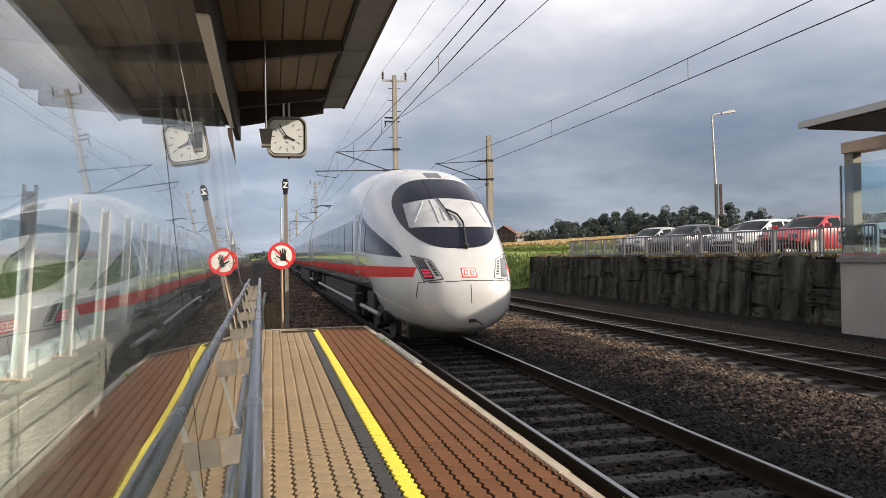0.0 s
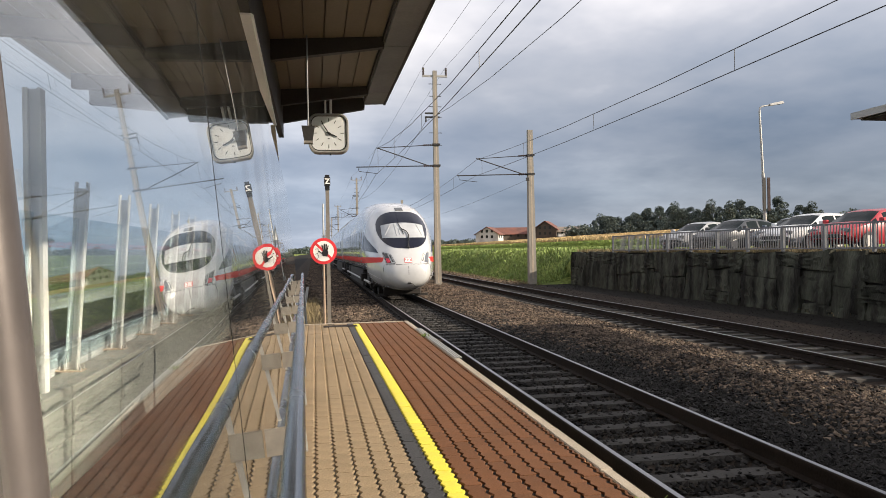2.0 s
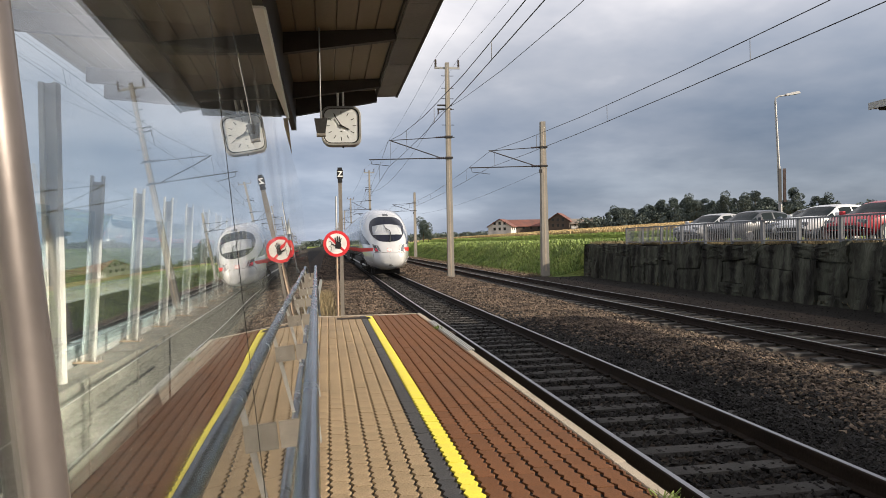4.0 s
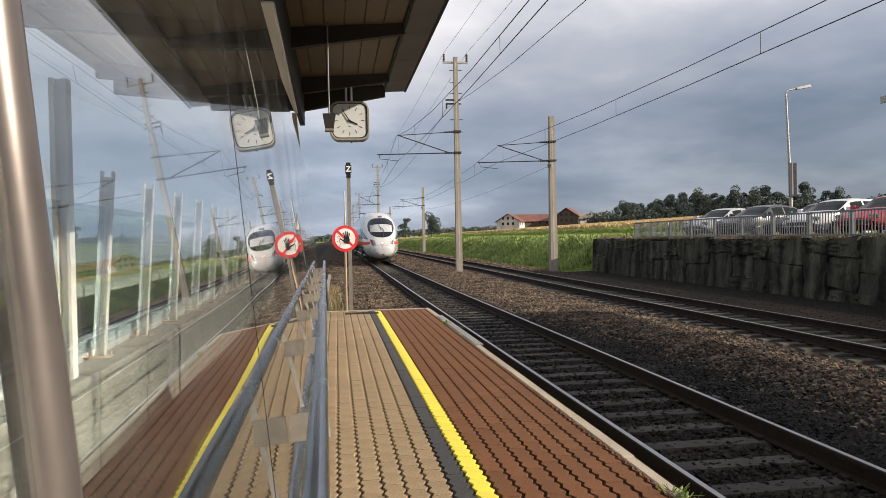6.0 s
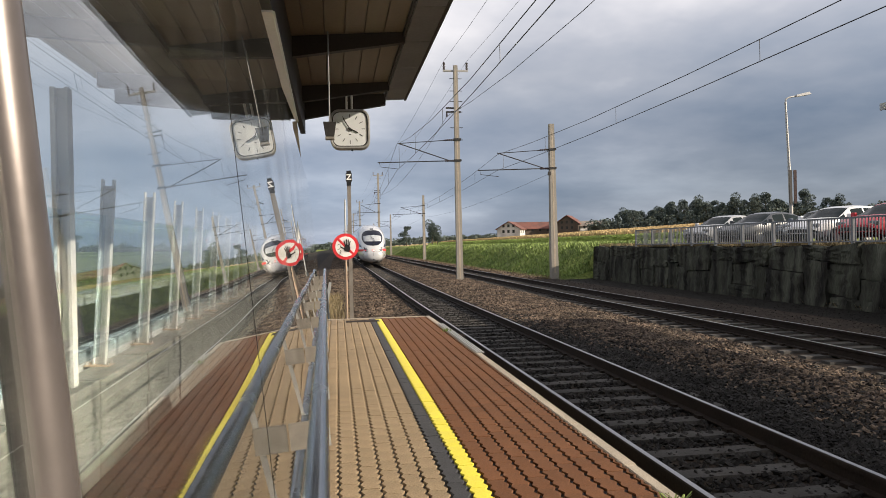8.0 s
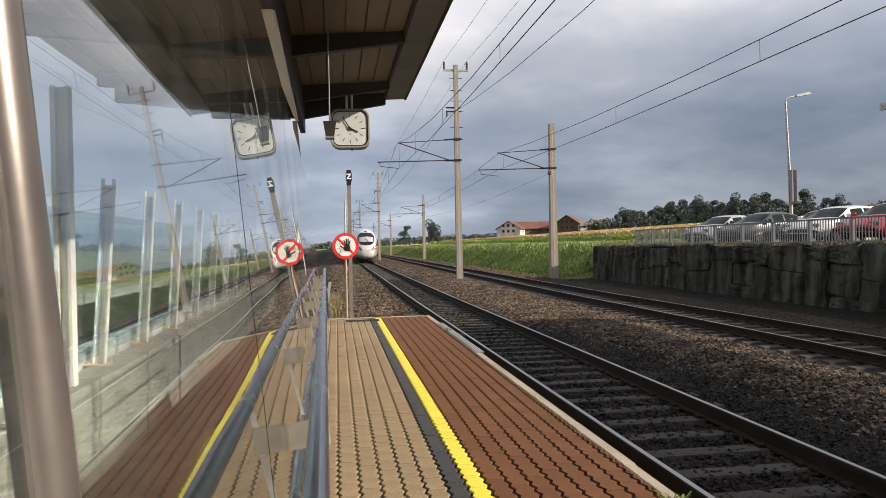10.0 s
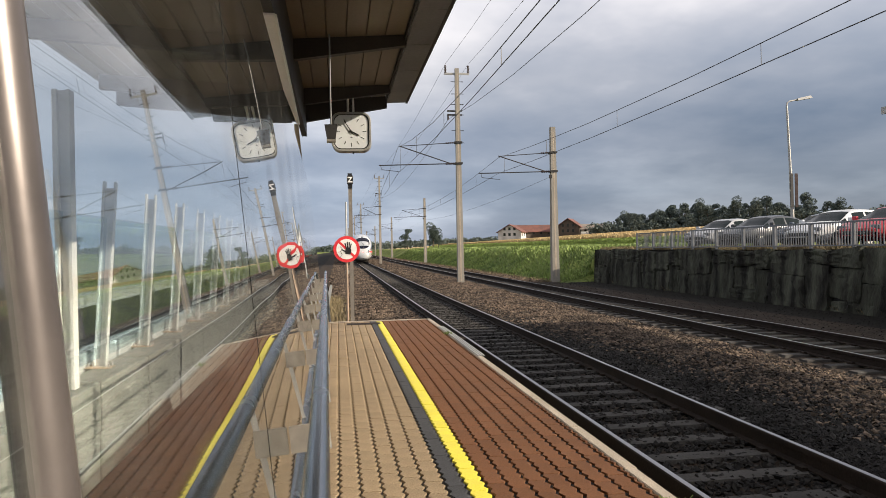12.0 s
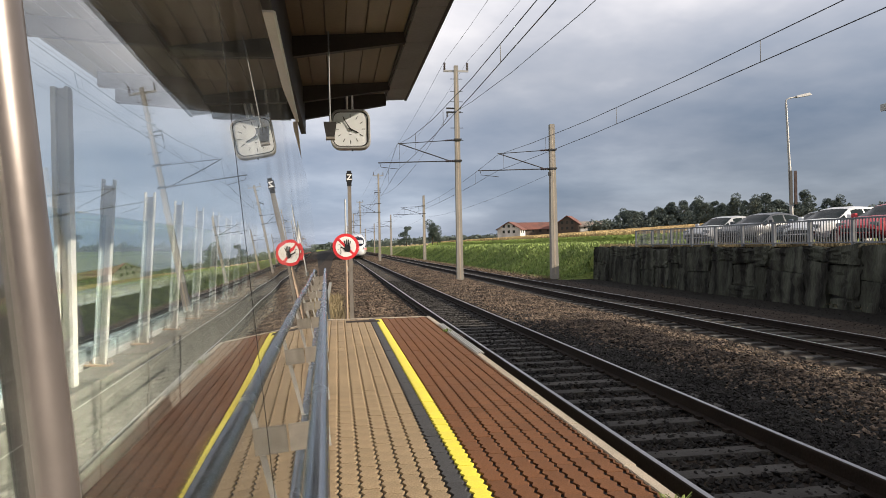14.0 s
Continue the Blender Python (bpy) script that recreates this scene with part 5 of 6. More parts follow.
def make_wires():
    def sag(x0, z, y0, y1, low, r, n=8, name="overhead_wire", label="", x1=None):
        x1 = x0 if x1 is None else x1
        pts = [(x0 + (x1 - x0) * i / n, y0 + (y1 - y0) * i / n, z - low * (1 - (2 * i / n - 1) ** 2) + float(rise(y0 + (y1 - y0) * i / n))) for i in range(n + 1)]
        return pts
    def line(name, label, x, z, low, r, zig=0.0, contact=None, contact_low=0.0, start=-100, follow=False):
        o = empty(name)
        tagged(o, label, "wire", group="overhead wires")
        for i, (a, b) in enumerate(zip(mast_rows, mast_rows[1:])):
            k = 1 if i % 2 else -1
            if a < start:
                continue
            xa, xb = (x - zig * k, x + zig * k) if not follow else (x + mast_x(a) - 6.95, x + mast_x(b) - 6.95)
            part("wire_span", wire_path(sag(xa, z, a, b, low, r, x1=xb), r), M["wire"], o)
            if contact:
                part("contact_wire", wire_path(sag(x - zig * k, contact, a, b, contact_low, r, 8, x1=x + zig * k), r), M["wire"], o)
                y = 14.25 - 8.1 * 4
                while y < 110:
                    q = (y - a) / (b - a)
                    if 0.02 < q < 0.98:
                        bow = 1 - (2 * q - 1) ** 2
                        up = float(rise(y))
                        xx = x - zig * k + 2 * zig * k * q
                        part("dropper", Shape().tube((xx, y, contact - contact_low * bow + up), (xx, y, z - low * bow + up), 0.008, 5), M["wire"], o)
                    y += 8.1
    line("catenary_wires", "overhead contact and messenger wires above the near track", 3.40, 7.10, 1.70, 0.0105, 0.1, 5.66, 0.60)
    line("catenary_wires", "overhead contact and messenger wires above the far track", 9.20, 6.50, 0.86, 0.0115, 0.1, 5.60, 0.42)
    for x in (-0.66, 0.66):
        line("feeder_wire", "single feeder wire along the mast tops", 6.95 + x, 11.85, 0.9, 0.008, follow=True)
    line("feeder_wire", "feeder wire below the mast heads", 6.40, 8.70, 1.5, 0.011, follow=True)
    line("return_wire", "return wire along the bank masts", 12.3, 5.35, 0.5, 0.008, start=30)


make_wires()


# ---- things on the platform ----
def rounded(w, h, r, n=6):
    pts = []
    for cx, cz, a0 in ((w / 2 - r, h / 2 - r, 0), (-w / 2 + r, h / 2 - r, 90), (-w / 2 + r, -h / 2 + r, 180), (w / 2 - r, -h / 2 + r, 270)):
        for i in range(n + 1):
            a = radians(a0 + 90 * i / n)
            pts.append((cx + r * math.cos(a), cz + r * math.sin(a)))
    return pts


def make_clock():
    o = empty("platform_clock", pose(0.250, 11.0, 3.14, 0, 0, -3))
    o.scale = (1.08, 1.08, 1.08)
    tagged(o, "square white station clock with rounded corners under the roof", "clock")
    outer, inner = rounded(0.56, 0.56, 0.13), rounded(0.49, 0.49, 0.10)
    s = Shape()
    s.hull([(x, 0.09, z) for x, z in outer], [(x, -0.075, z) for x, z in outer])
    part("case", s, M["galvanised"], o, "pale metal case", smooth=40)
    n = len(outer)
    s = Shape()
    s.add([(x, -0.076, z) for x, z in outer] + [(x, -0.10, z) for x, z in rounded(0.545, 0.545, 0.125)] + [(x, -0.10, z) for x, z in rounded(0.505, 0.505, 0.105)] + [(x, -0.078, z) for x, z in inner],
          [(k * n + i, k * n + (i + 1) % n, k * n + n + (i + 1) % n, k * n + n + i) for k in range(3) for i in range(n)])
    part("bezel", s, M["galvanised"], o, smooth=40)
    s = Shape().hull([(x, -0.077, z) for x, z in rounded(0.515, 0.515, 0.11)], [(x, -0.083, z) for x, z in rounded(0.515, 0.515, 0.11)])
    part("dark_gasket", s, M["black"], o)
    s = Shape().hull([(x, -0.084, z) for x, z in rounded(0.47, 0.47, 0.095)], [(x, -0.088, z) for x, z in rounded(0.47, 0.47, 0.095)])
    face = part("clock_face", s, M["clock_face"], o)
    for k in range(12):
        a = radians(30 * k)
        r1 = 0.205 if k % 3 else 0.21
        r0 = r1 - 0.05
        d, q = Vector((math.sin(a), 0, math.cos(a))), Vector((math.cos(a), 0, -math.sin(a)))
        w = 0.0045
        p = [d * r0 - q * w, d * r0 + q * w, d * r1 + q * w, d * r1 - q * w]
        part("hour_mark", Shape().hull([(v.x, -0.0885, v.z) for v in p], [(v.x, -0.090, v.z) for v in p]), M["black"], face)
    for name, deg, length, back, w in (("hour_arm", 116, 0.125, 0.03, 0.011), ("minute_arm", -33, 0.175, 0.035, 0.008)):
        a = radians(deg)
        d, q = Vector((math.sin(a), 0, math.cos(a))), Vector((math.cos(a), 0, -math.sin(a)))
        yy = -0.093 if name == "hour_arm" else -0.097
        p = [d * -back - q * w, d * -back + q * w, d * length + q * w * 0.7, d * length - q * w * 0.7]
        part(name, Shape().hull([(v.x, yy, v.z) for v in p], [(v.x, yy - 0.003, v.z) for v in p]), M["black"], face)
    part("hub", Shape().tube((0, -0.09, 0), (0, -0.102, 0), 0.016, 12), M["black"], face)
    part("maker_mark", Shape().box(-0.014, -0.09, -0.085, 0.014, -0.0885, -0.073), M["black"], face)
    for x in (-0.045, 0.03):
        part("hanger", Shape().tube((x, 0, 0.28), (x, 0, 0.62), 0.016, 10), M["sign_white"], o, smooth=40)
    part("bottom_knob", Shape().tube((0.02, 0, -0.30), (0.02, 0, -0.28), 0.012, 8), M["rubber"], o)


def make_speaker():
    o = empty("loudspeaker", pose(-0.038, 6.95, 2.465))
    tagged(o, "dark funnel-shaped loudspeaker hanging on a thin rod", "loudspeaker")
    s = Shape().hull([(-0.040, -0.05, -0.065), (0.040, -0.05, -0.065), (0.040, 0.05, -0.065), (-0.040, 0.05, -0.065)], [(-0.062, -0.06, 0.075), (0.062, -0.06, 0.075), (0.062, 0.06, 0.075), (-0.062, 0.06, 0.075)])
    part("horn", s, M["dark_steel"], o)
    part("base_band", Shape().box(-0.043, -0.053, -0.088, 0.043, 0.053, -0.067), M["pole_paint"], o)
    part("rod", Shape().tube((0, 0, 0.075), (0, 0, 0.96), 0.0075, 8), M["white_steel"], o, smooth=40)


def make_signs():
    # round prohibition sign on a thin pole
    o = empty("prohibition_sign", pose(0.175, 13.72, 1.355))
    tagged(o, "round red and white no-access sign on a rusty pole", "sign")
    ring = lambda r, y, n=40: [(r * math.cos(2 * math.pi * i / n), y, r * math.sin(2 * math.pi * i / n)) for i in range(n)]
    part("disc", Shape().hull(ring(0.252, 0.006), ring(0.252, 0.0)), M["sign_red"], o)
    part("white_field", Shape().hull(ring(0.195, -0.001), ring(0.195, -0.004)), M["sign_white"], o)
    a = radians(45)
    d, q = Vector((-math.cos(a), 0, math.sin(a))), Vector((math.sin(a), 0, math.cos(a)))
    w, l = 0.022, 0.20
    p = [d * -l - q * w, d * l - q * w, d * l + q * w, d * -l + q * w]
    part("slash", Shape().hull([(v.x, -0.0045, v.z) for v in p], [(v.x, -0.0065, v.z) for v in p]), M["sign_red"], o)
    # dark palm symbol built of plain bars
    palm = [(-0.055, -0.09), (0.04, -0.105), (0.06, -0.02), (0.035, 0.03), (-0.04, 0.03), (-0.06, -0.03)]
    sx = 0.03
    part("symbol", Shape().hull([(x + sx, -0.007, z) for x, z in palm], [(x + sx, -0.009, z) for x, z in palm]), M["black"], o, "black symbol")
    for x0, z0, x1, z1, w in ((-0.035, 0.02, -0.06, 0.115, 0.010), (-0.010, 0.02, -0.015, 0.14, 0.010), (0.016, 0.02, 0.024, 0.135, 0.010), (0.035, 0.01, 0.060, 0.105, 0.009), (-0.05, -0.05, -0.125, 0.0, 0.011)):
        d = Vector((x1 - x0, 0, z1 - z0)).normalized()
        q = Vector((d.z, 0, -d.x)) * w
        p = [(x0 - q.x, z0 - q.z), (x0 + q.x, z0 + q.z), (x1 + q.x, z1 + q.z), (x1 - q.x, z1 - q.z)]
        part("symbol_bar", Shape().hull([(x + sx, -0.007, z) for x, z in p], [(x + sx, -0.009, z) for x, z in p]), M["black"], o)
    part("symbol_outline", Shape().path([(-0.155, -0.006, 0.03), (-0.12, -0.006, 0.05), (-0.09, -0.006, 0.02), (-0.11, -0.006, -0.04), (-0.16, -0.006, -0.06)], 0.004, 5), M["black"], o)
    part("symbol_outline", Shape().path([(-0.11, -0.006, -0.05), (-0.09, -0.006, -0.10), (-0.12, -0.006, -0.15)], 0.004, 5), M["black"], o)
    part("pole", Shape().tube((0, 0.03, -1.95), (0, 0.03, 0.24), 0.022, 12), M["rust_pole"], o, smooth=40)
    # post with a black plate and a white letter
    o = empty("letter_post", pose(0.275, 14.3, 0))
    tagged(o, "grey post with a black plate bearing a white letter", "post")
    part("pole", Shape().box(-0.036, -0.03, -0.85, 0.036, 0.03, 2.568), M["pole_paint"], o)
    part("plate", Shape().box(-0.06, -0.055, 2.65, 0.06, -0.043, 2.82), M["black"], o)
    part("plate_stem", Shape().box(-0.045, -0.042, 2.57, 0.045, 0.05, 2.87), M["black"], o)
    cv = bpy.data.curves.new("letter", "FONT")
    cv.body, cv.size, cv.align_x, cv.align_y, cv.extrude, cv.offset = "Z", 0.15, "CENTER", "CENTER", 0.002, 0.004
    tmp = new("letter_text", cv)
    me = bpy.data.meshes.new_from_object(tmp)
    bpy.data.objects.remove(tmp)
    me.materials.clear(); me.materials.append(M["sign_white"])
    ob = new("letter", me)
    ob.parent = o
    ob.matrix_basis = pose(0, -0.058, 2.735, 90, 0, 0)


make_clock()
make_speaker()
make_signs()


def make_street_lamp():
    o = empty("street_lamp", pose(20.85, 30.0, 1.08))
    tagged(o, "slim grey street lamp with a flat head by the car park", "street lamp")
    part("pole", Shape().tube((0, 0, 0), (-0.1, 0, 3.6), 0.09, 12, 0.07).tube((-0.1, 0, 3.6), (-0.22, 0, 6.55), 0.06, 12, 0.045), M["galvanised"], o, smooth=40)
    part("arm", Shape().path([(-0.22, 0, 6.5), (-0.2, 0, 6.68), (-0.05, 0, 6.76), (0.4, 0, 6.84)], 0.035, 8), M["galvanised"], o, smooth=40)
    s = Shape().hull([(0.3, -0.10, 6.78), (1.0, -0.15, 6.90), (1.0, 0.15, 6.90), (0.3, 0.10, 6.78)], [(0.32, -0.06, 6.88), (0.95, -0.09, 7.02), (0.95, 0.09, 7.02), (0.32, 0.06, 6.88)])
    part("head", s, M["galvanised"], o)
    for x in (-0.12, 0.11):
        part("notice_plate", Shape().box(x - 0.09, -0.16, 1.85, x + 0.05, -0.12, 3.40), M["insulator"] if x > 0 else M["dark_steel"], o)


make_street_lamp()


def make_signal_mast():
    o = empty("signal_mast", pose(0.78, 60, BED_Z + float(rise(60))))
    tagged(o, "slim pale steel mast beside the near track", "mast")
    part("pole", Shape().tube((0, 0, 0), (0, 0, 6.1), 0.09, 10, 0.06), M["post_paint"], o, smooth=40)
    part("collar", Shape().tube((0, 0, 0), (0, 0, 0.4), 0.16, 10), M["concrete"], o, smooth=40)


make_signal_mast()


# ---- parked cars ----
def make_car(paint, label, m, estate=0.0, wide=1.0):
    """Body lofted across its length, with glazing, wheels, lamps; x is forward."""
    o = empty("car", m)
    tagged(o, label, "car", group="parked cars")
    L, W = 4.3, 0.88 * wide
    # stations: x, half width, sill, shoulder, roof, roof half width
    st = [(-2.13, 0.66, 0.42, 0.78, 0.80), (-2.0, 0.80, 0.30, 0.92, 0.95), (-1.5, W, 0.24, 0.98, 1.02), (-0.6, W, 0.22, 0.96, 1.0), (0.6, W, 0.22, 0.93, 0.97), (1.2, W, 0.24, 0.88, 0.93), (1.8, 0.82, 0.30, 0.76, 0.80), (2.13, 0.62, 0.40, 0.60, 0.62)]
    rows = []
    for x, w, zs, zh, zt in st:
        rows.append([(x, -w * 0.9, zs), (x, -w, zs + 0.12), (x, -w, zh - 0.18), (x, -w * 0.95, zh - 0.02), (x, -w * 0.8, zt), (x, 0, zt + 0.02), (x, w * 0.8, zt), (x, w * 0.95, zh - 0.02), (x, w, zh - 0.18), (x, w, zs + 0.12), (x, w * 0.9, zs)])
    s = Shape().grid(rows)
    s.add(rows[0], [tuple(range(11))]); s.add(rows[-1], [tuple(range(10, -1, -1))])
    body = part("body", s, CAR_PAINT[paint], o, smooth=40)
    fix_normals(body)
    # cabin: one curved skin, paint for roof and pillars, glass between
    rear = -1.72 - estate * 0.22
    xs = [rear, rear + 0.10, rear + 0.42 - estate * 0.22, rear + 0.62 - estate * 0.30, -0.62, -0.38, -0.30, 0.02, 0.22, 0.34, 0.70, 1.02, 1.10]
    top = [0.96, 1.02, 1.22 + estate * 0.06, 1.31 + estate * 0.04, 1.385, 1.39, 1.39, 1.375, 1.345, 1.30, 1.10, 0.93, 0.90]
    c = Shape()
    rows = []
    for x, z in zip(xs, top):
        k = (z - 0.9) / 0.5
        rows.append([(x, -0.80, 0.90), (x, -0.78 + 0.02 * k, 0.90 + 0.06 * k), (x, -0.74 + 0.12 * k, 0.90 + 0.38 * k), (x, -0.72 + 0.18 * k, 0.90 + 0.46 * k), (x, -0.30, z), (x, 0.30, z), (x, 0.72 - 0.18 * k, 0.90 + 0.46 * k), (x, 0.74 - 0.12 * k, 0.90 + 0.38 * k), (x, 0.78 - 0.02 * k, 0.90 + 0.06 * k), (x, 0.80, 0.90)])
    c.grid(rows)
    mi = []
    for i in range(len(xs) - 1):
        for q in range(9):
            side = q in (1, 7)
            over = q in (3, 4, 5)
            if side:
                mi.append(0 if i in (0, 1, 5, 9, 11) else 1)
            elif over:
                mi.append(1 if i in (1, 9, 10) else 0)
            else:
                mi.append(0)
    c.m = mi
    part("cabin", c, [CAR_PAINT[paint], M["car_glass"]], o, "rounded cabin with dark windows", smooth=35)
    for sy in (-1, 1):
        part("mirror", Shape().box(0.72, sy * 0.98 - 0.08, 0.93, 0.86, sy * 0.98 + 0.08, 1.06, bevel=0.02), CAR_PAINT[paint], o)
        for x in (-1.3, 1.3):
            w = part("wheel", Shape().tube((x, sy * 0.70, 0.31), (x, sy * 0.885, 0.31), 0.31, 20), M["rubber"], o, smooth=40)
            part("rim", Shape().tube((x, sy * 0.80, 0.31), (x, sy * 0.895, 0.31), 0.20, 14), M["galvanised"], w, smooth=40)
        part("headlight", Shape().box(1.90, sy * 0.55 - 0.16, 0.60, 2.06, sy * 0.55 + 0.16, 0.74, bevel=0.03), M["lamp_clear"], o)
        part("tail_lamp", Shape().box(-2.10, sy * 0.62 - 0.10, 0.70, -1.98, sy * 0.62 + 0.10, 0.90, bevel=0.03), M["sign_red"], o)
    part("grille", Shape().box(2.06, -0.45, 0.44, 2.16, 0.45, 0.56, bevel=0.02), M["rubber"], o)
    return o


make_car("silver", "silver hatchback parked behind the fence", pose(17.9, 30.6, 1.08, 0, 0, 200))
make_car("dark", "dark saloon car parked behind the fence", pose(17.9, 27.6, 1.08, 0, 0, 197))
make_car("blue", "dark grey-blue car parked behind the fence", pose(19.4, 25.8, 1.08, 0, 0, 197), 1.0)
make_car("white", "white estate car parked behind the fence", pose(18.0, 23.2, 1.08, 0, 0, 195), 1.0, 1.02)
make_car("red", "bright red hatchback parked behind the fence", pose(18.1, 20.6, 1.08, 0, 0, 195))
make_car("silver", "pale silver car parked beside the shelter", pose(18.2, 17.2, 1.08, 0, 0, 193), 1.0)


# ---- farm and distance ----
def make_farm():
    def house(name, label, x, y, z, w, d, eave, ridge, wall, roof, rz, along=True):
        o = empty(name, pose(x, y, z, 0, 0, rz))
        tagged(o, label, "house", group="farm buildings")
        part("wall", Shape().box(-w / 2, -d / 2, -2.5, w / 2, d / 2, eave).hull([(-w / 2, -d / 2, eave), (-w / 2, d / 2, eave), (-w / 2, 0, ridge - 0.15)], [(w / 2, -d / 2, eave), (w / 2, d / 2, eave), (w / 2, 0, ridge - 0.15)]), wall, o)
        s = Shape()
        for sd in (-1, 1):
            a = [(-w / 2 - 0.6, sd * (d / 2 + 0.7), eave - 0.45), (w / 2 + 0.6, sd * (d / 2 + 0.7), eave - 0.45), (w / 2 + 0.6, 0, ridge), (-w / 2 - 0.6, 0, ridge)]
            s.hull(a, [(p, q, r + 0.25) for p, q, r in a])
        part("roof", s, roof, o)
        n = max(2, int(w / 3.2))
        for k in range(n):
            cx = -w / 2 + w * (k + 0.5) / n
            for lvl in ((1.2, 2.4), (3.6, 4.8)):
                if lvl[1] < eave + 0.3:
                    wn = part("window", Shape().box(cx - 0.5, -d / 2 - 0.06, lvl[0], cx + 0.5, -d / 2 + 0.1, lvl[1]), M["side_glass"], o)
        for q in (-2.2, 0, 2.2):
            if d > 7:
                part("window", Shape().box(-w / 2 - 0.06, q - 0.5, 1.2, -w / 2 + 0.1, q + 0.5, 2.4), M["side_glass"], o)
                part("window", Shape().box(-w / 2 - 0.06, q - 0.5, 3.6, -w / 2 + 0.1, q + 0.5, 4.8), M["side_glass"], o)
        return o
    house("farmhouse", "white farmhouse with a red tiled roof", 75.5, 300, 5.2, 12, 10, 3.0, 5.9, M["plaster"], M["red_tile"], 62)
    house("barn", "long low barn with a red-brown roof", 90, 306, 5.8, 28, 9, 2.6, 5.2, M["wood_wall"], M["red_tile"], 4)
    house("barn", "tall barn with a dark red gable roof", 101.5, 300, 6.4, 11, 10, 3.6, 7.0, M["wood_wall"], M["red_tile"], 60)
    house("shed", "low grey-roofed shed beside the barn", 110, 298, 6.8, 12, 7, 2.2, 4.0, M["plaster"], M["grey_roof"], 4)


make_farm()


def leaf_cloud(centres, radii, count, size, rng, squash=0.8):
    """Small leaf faces scattered over uneven clumps."""
    n = len(centres)
    k = rng.integers(0, n, count)
    d = rng.normal(0, 1, (count, 3))
    d /= np.linalg.norm(d, axis=1)[:, None]
    r = radii[k] * rng.uniform(0.55, 1.08, count) ** 0.6
    c = centres[k] + d * r[:, None] * np.array([1, 1, squash])
    a = rng.normal(0, 1, (count, 3)); a /= np.linalg.norm(a, axis=1)[:, None]
    b = np.cross(a, rng.normal(0, 1, (count, 3))); b /= np.linalg.norm(b, axis=1)[:, None] + 1e-9
    s = (size * rng.uniform(0.6, 1.4, count))[:, None]
    v = np.stack([c - a * s, c + b * s * 0.7, c + a * s, c - b * s * 0.7], 1)
    return v


def quads(name, v, mat):
    me = bpy.data.meshes.new(name)
    n = len(v)
    me.from_pydata(v.reshape(-1, 3).tolist(), [], np.arange(n * 4).reshape(-1, 4).tolist())
    me.materials.append(mat)
    return me


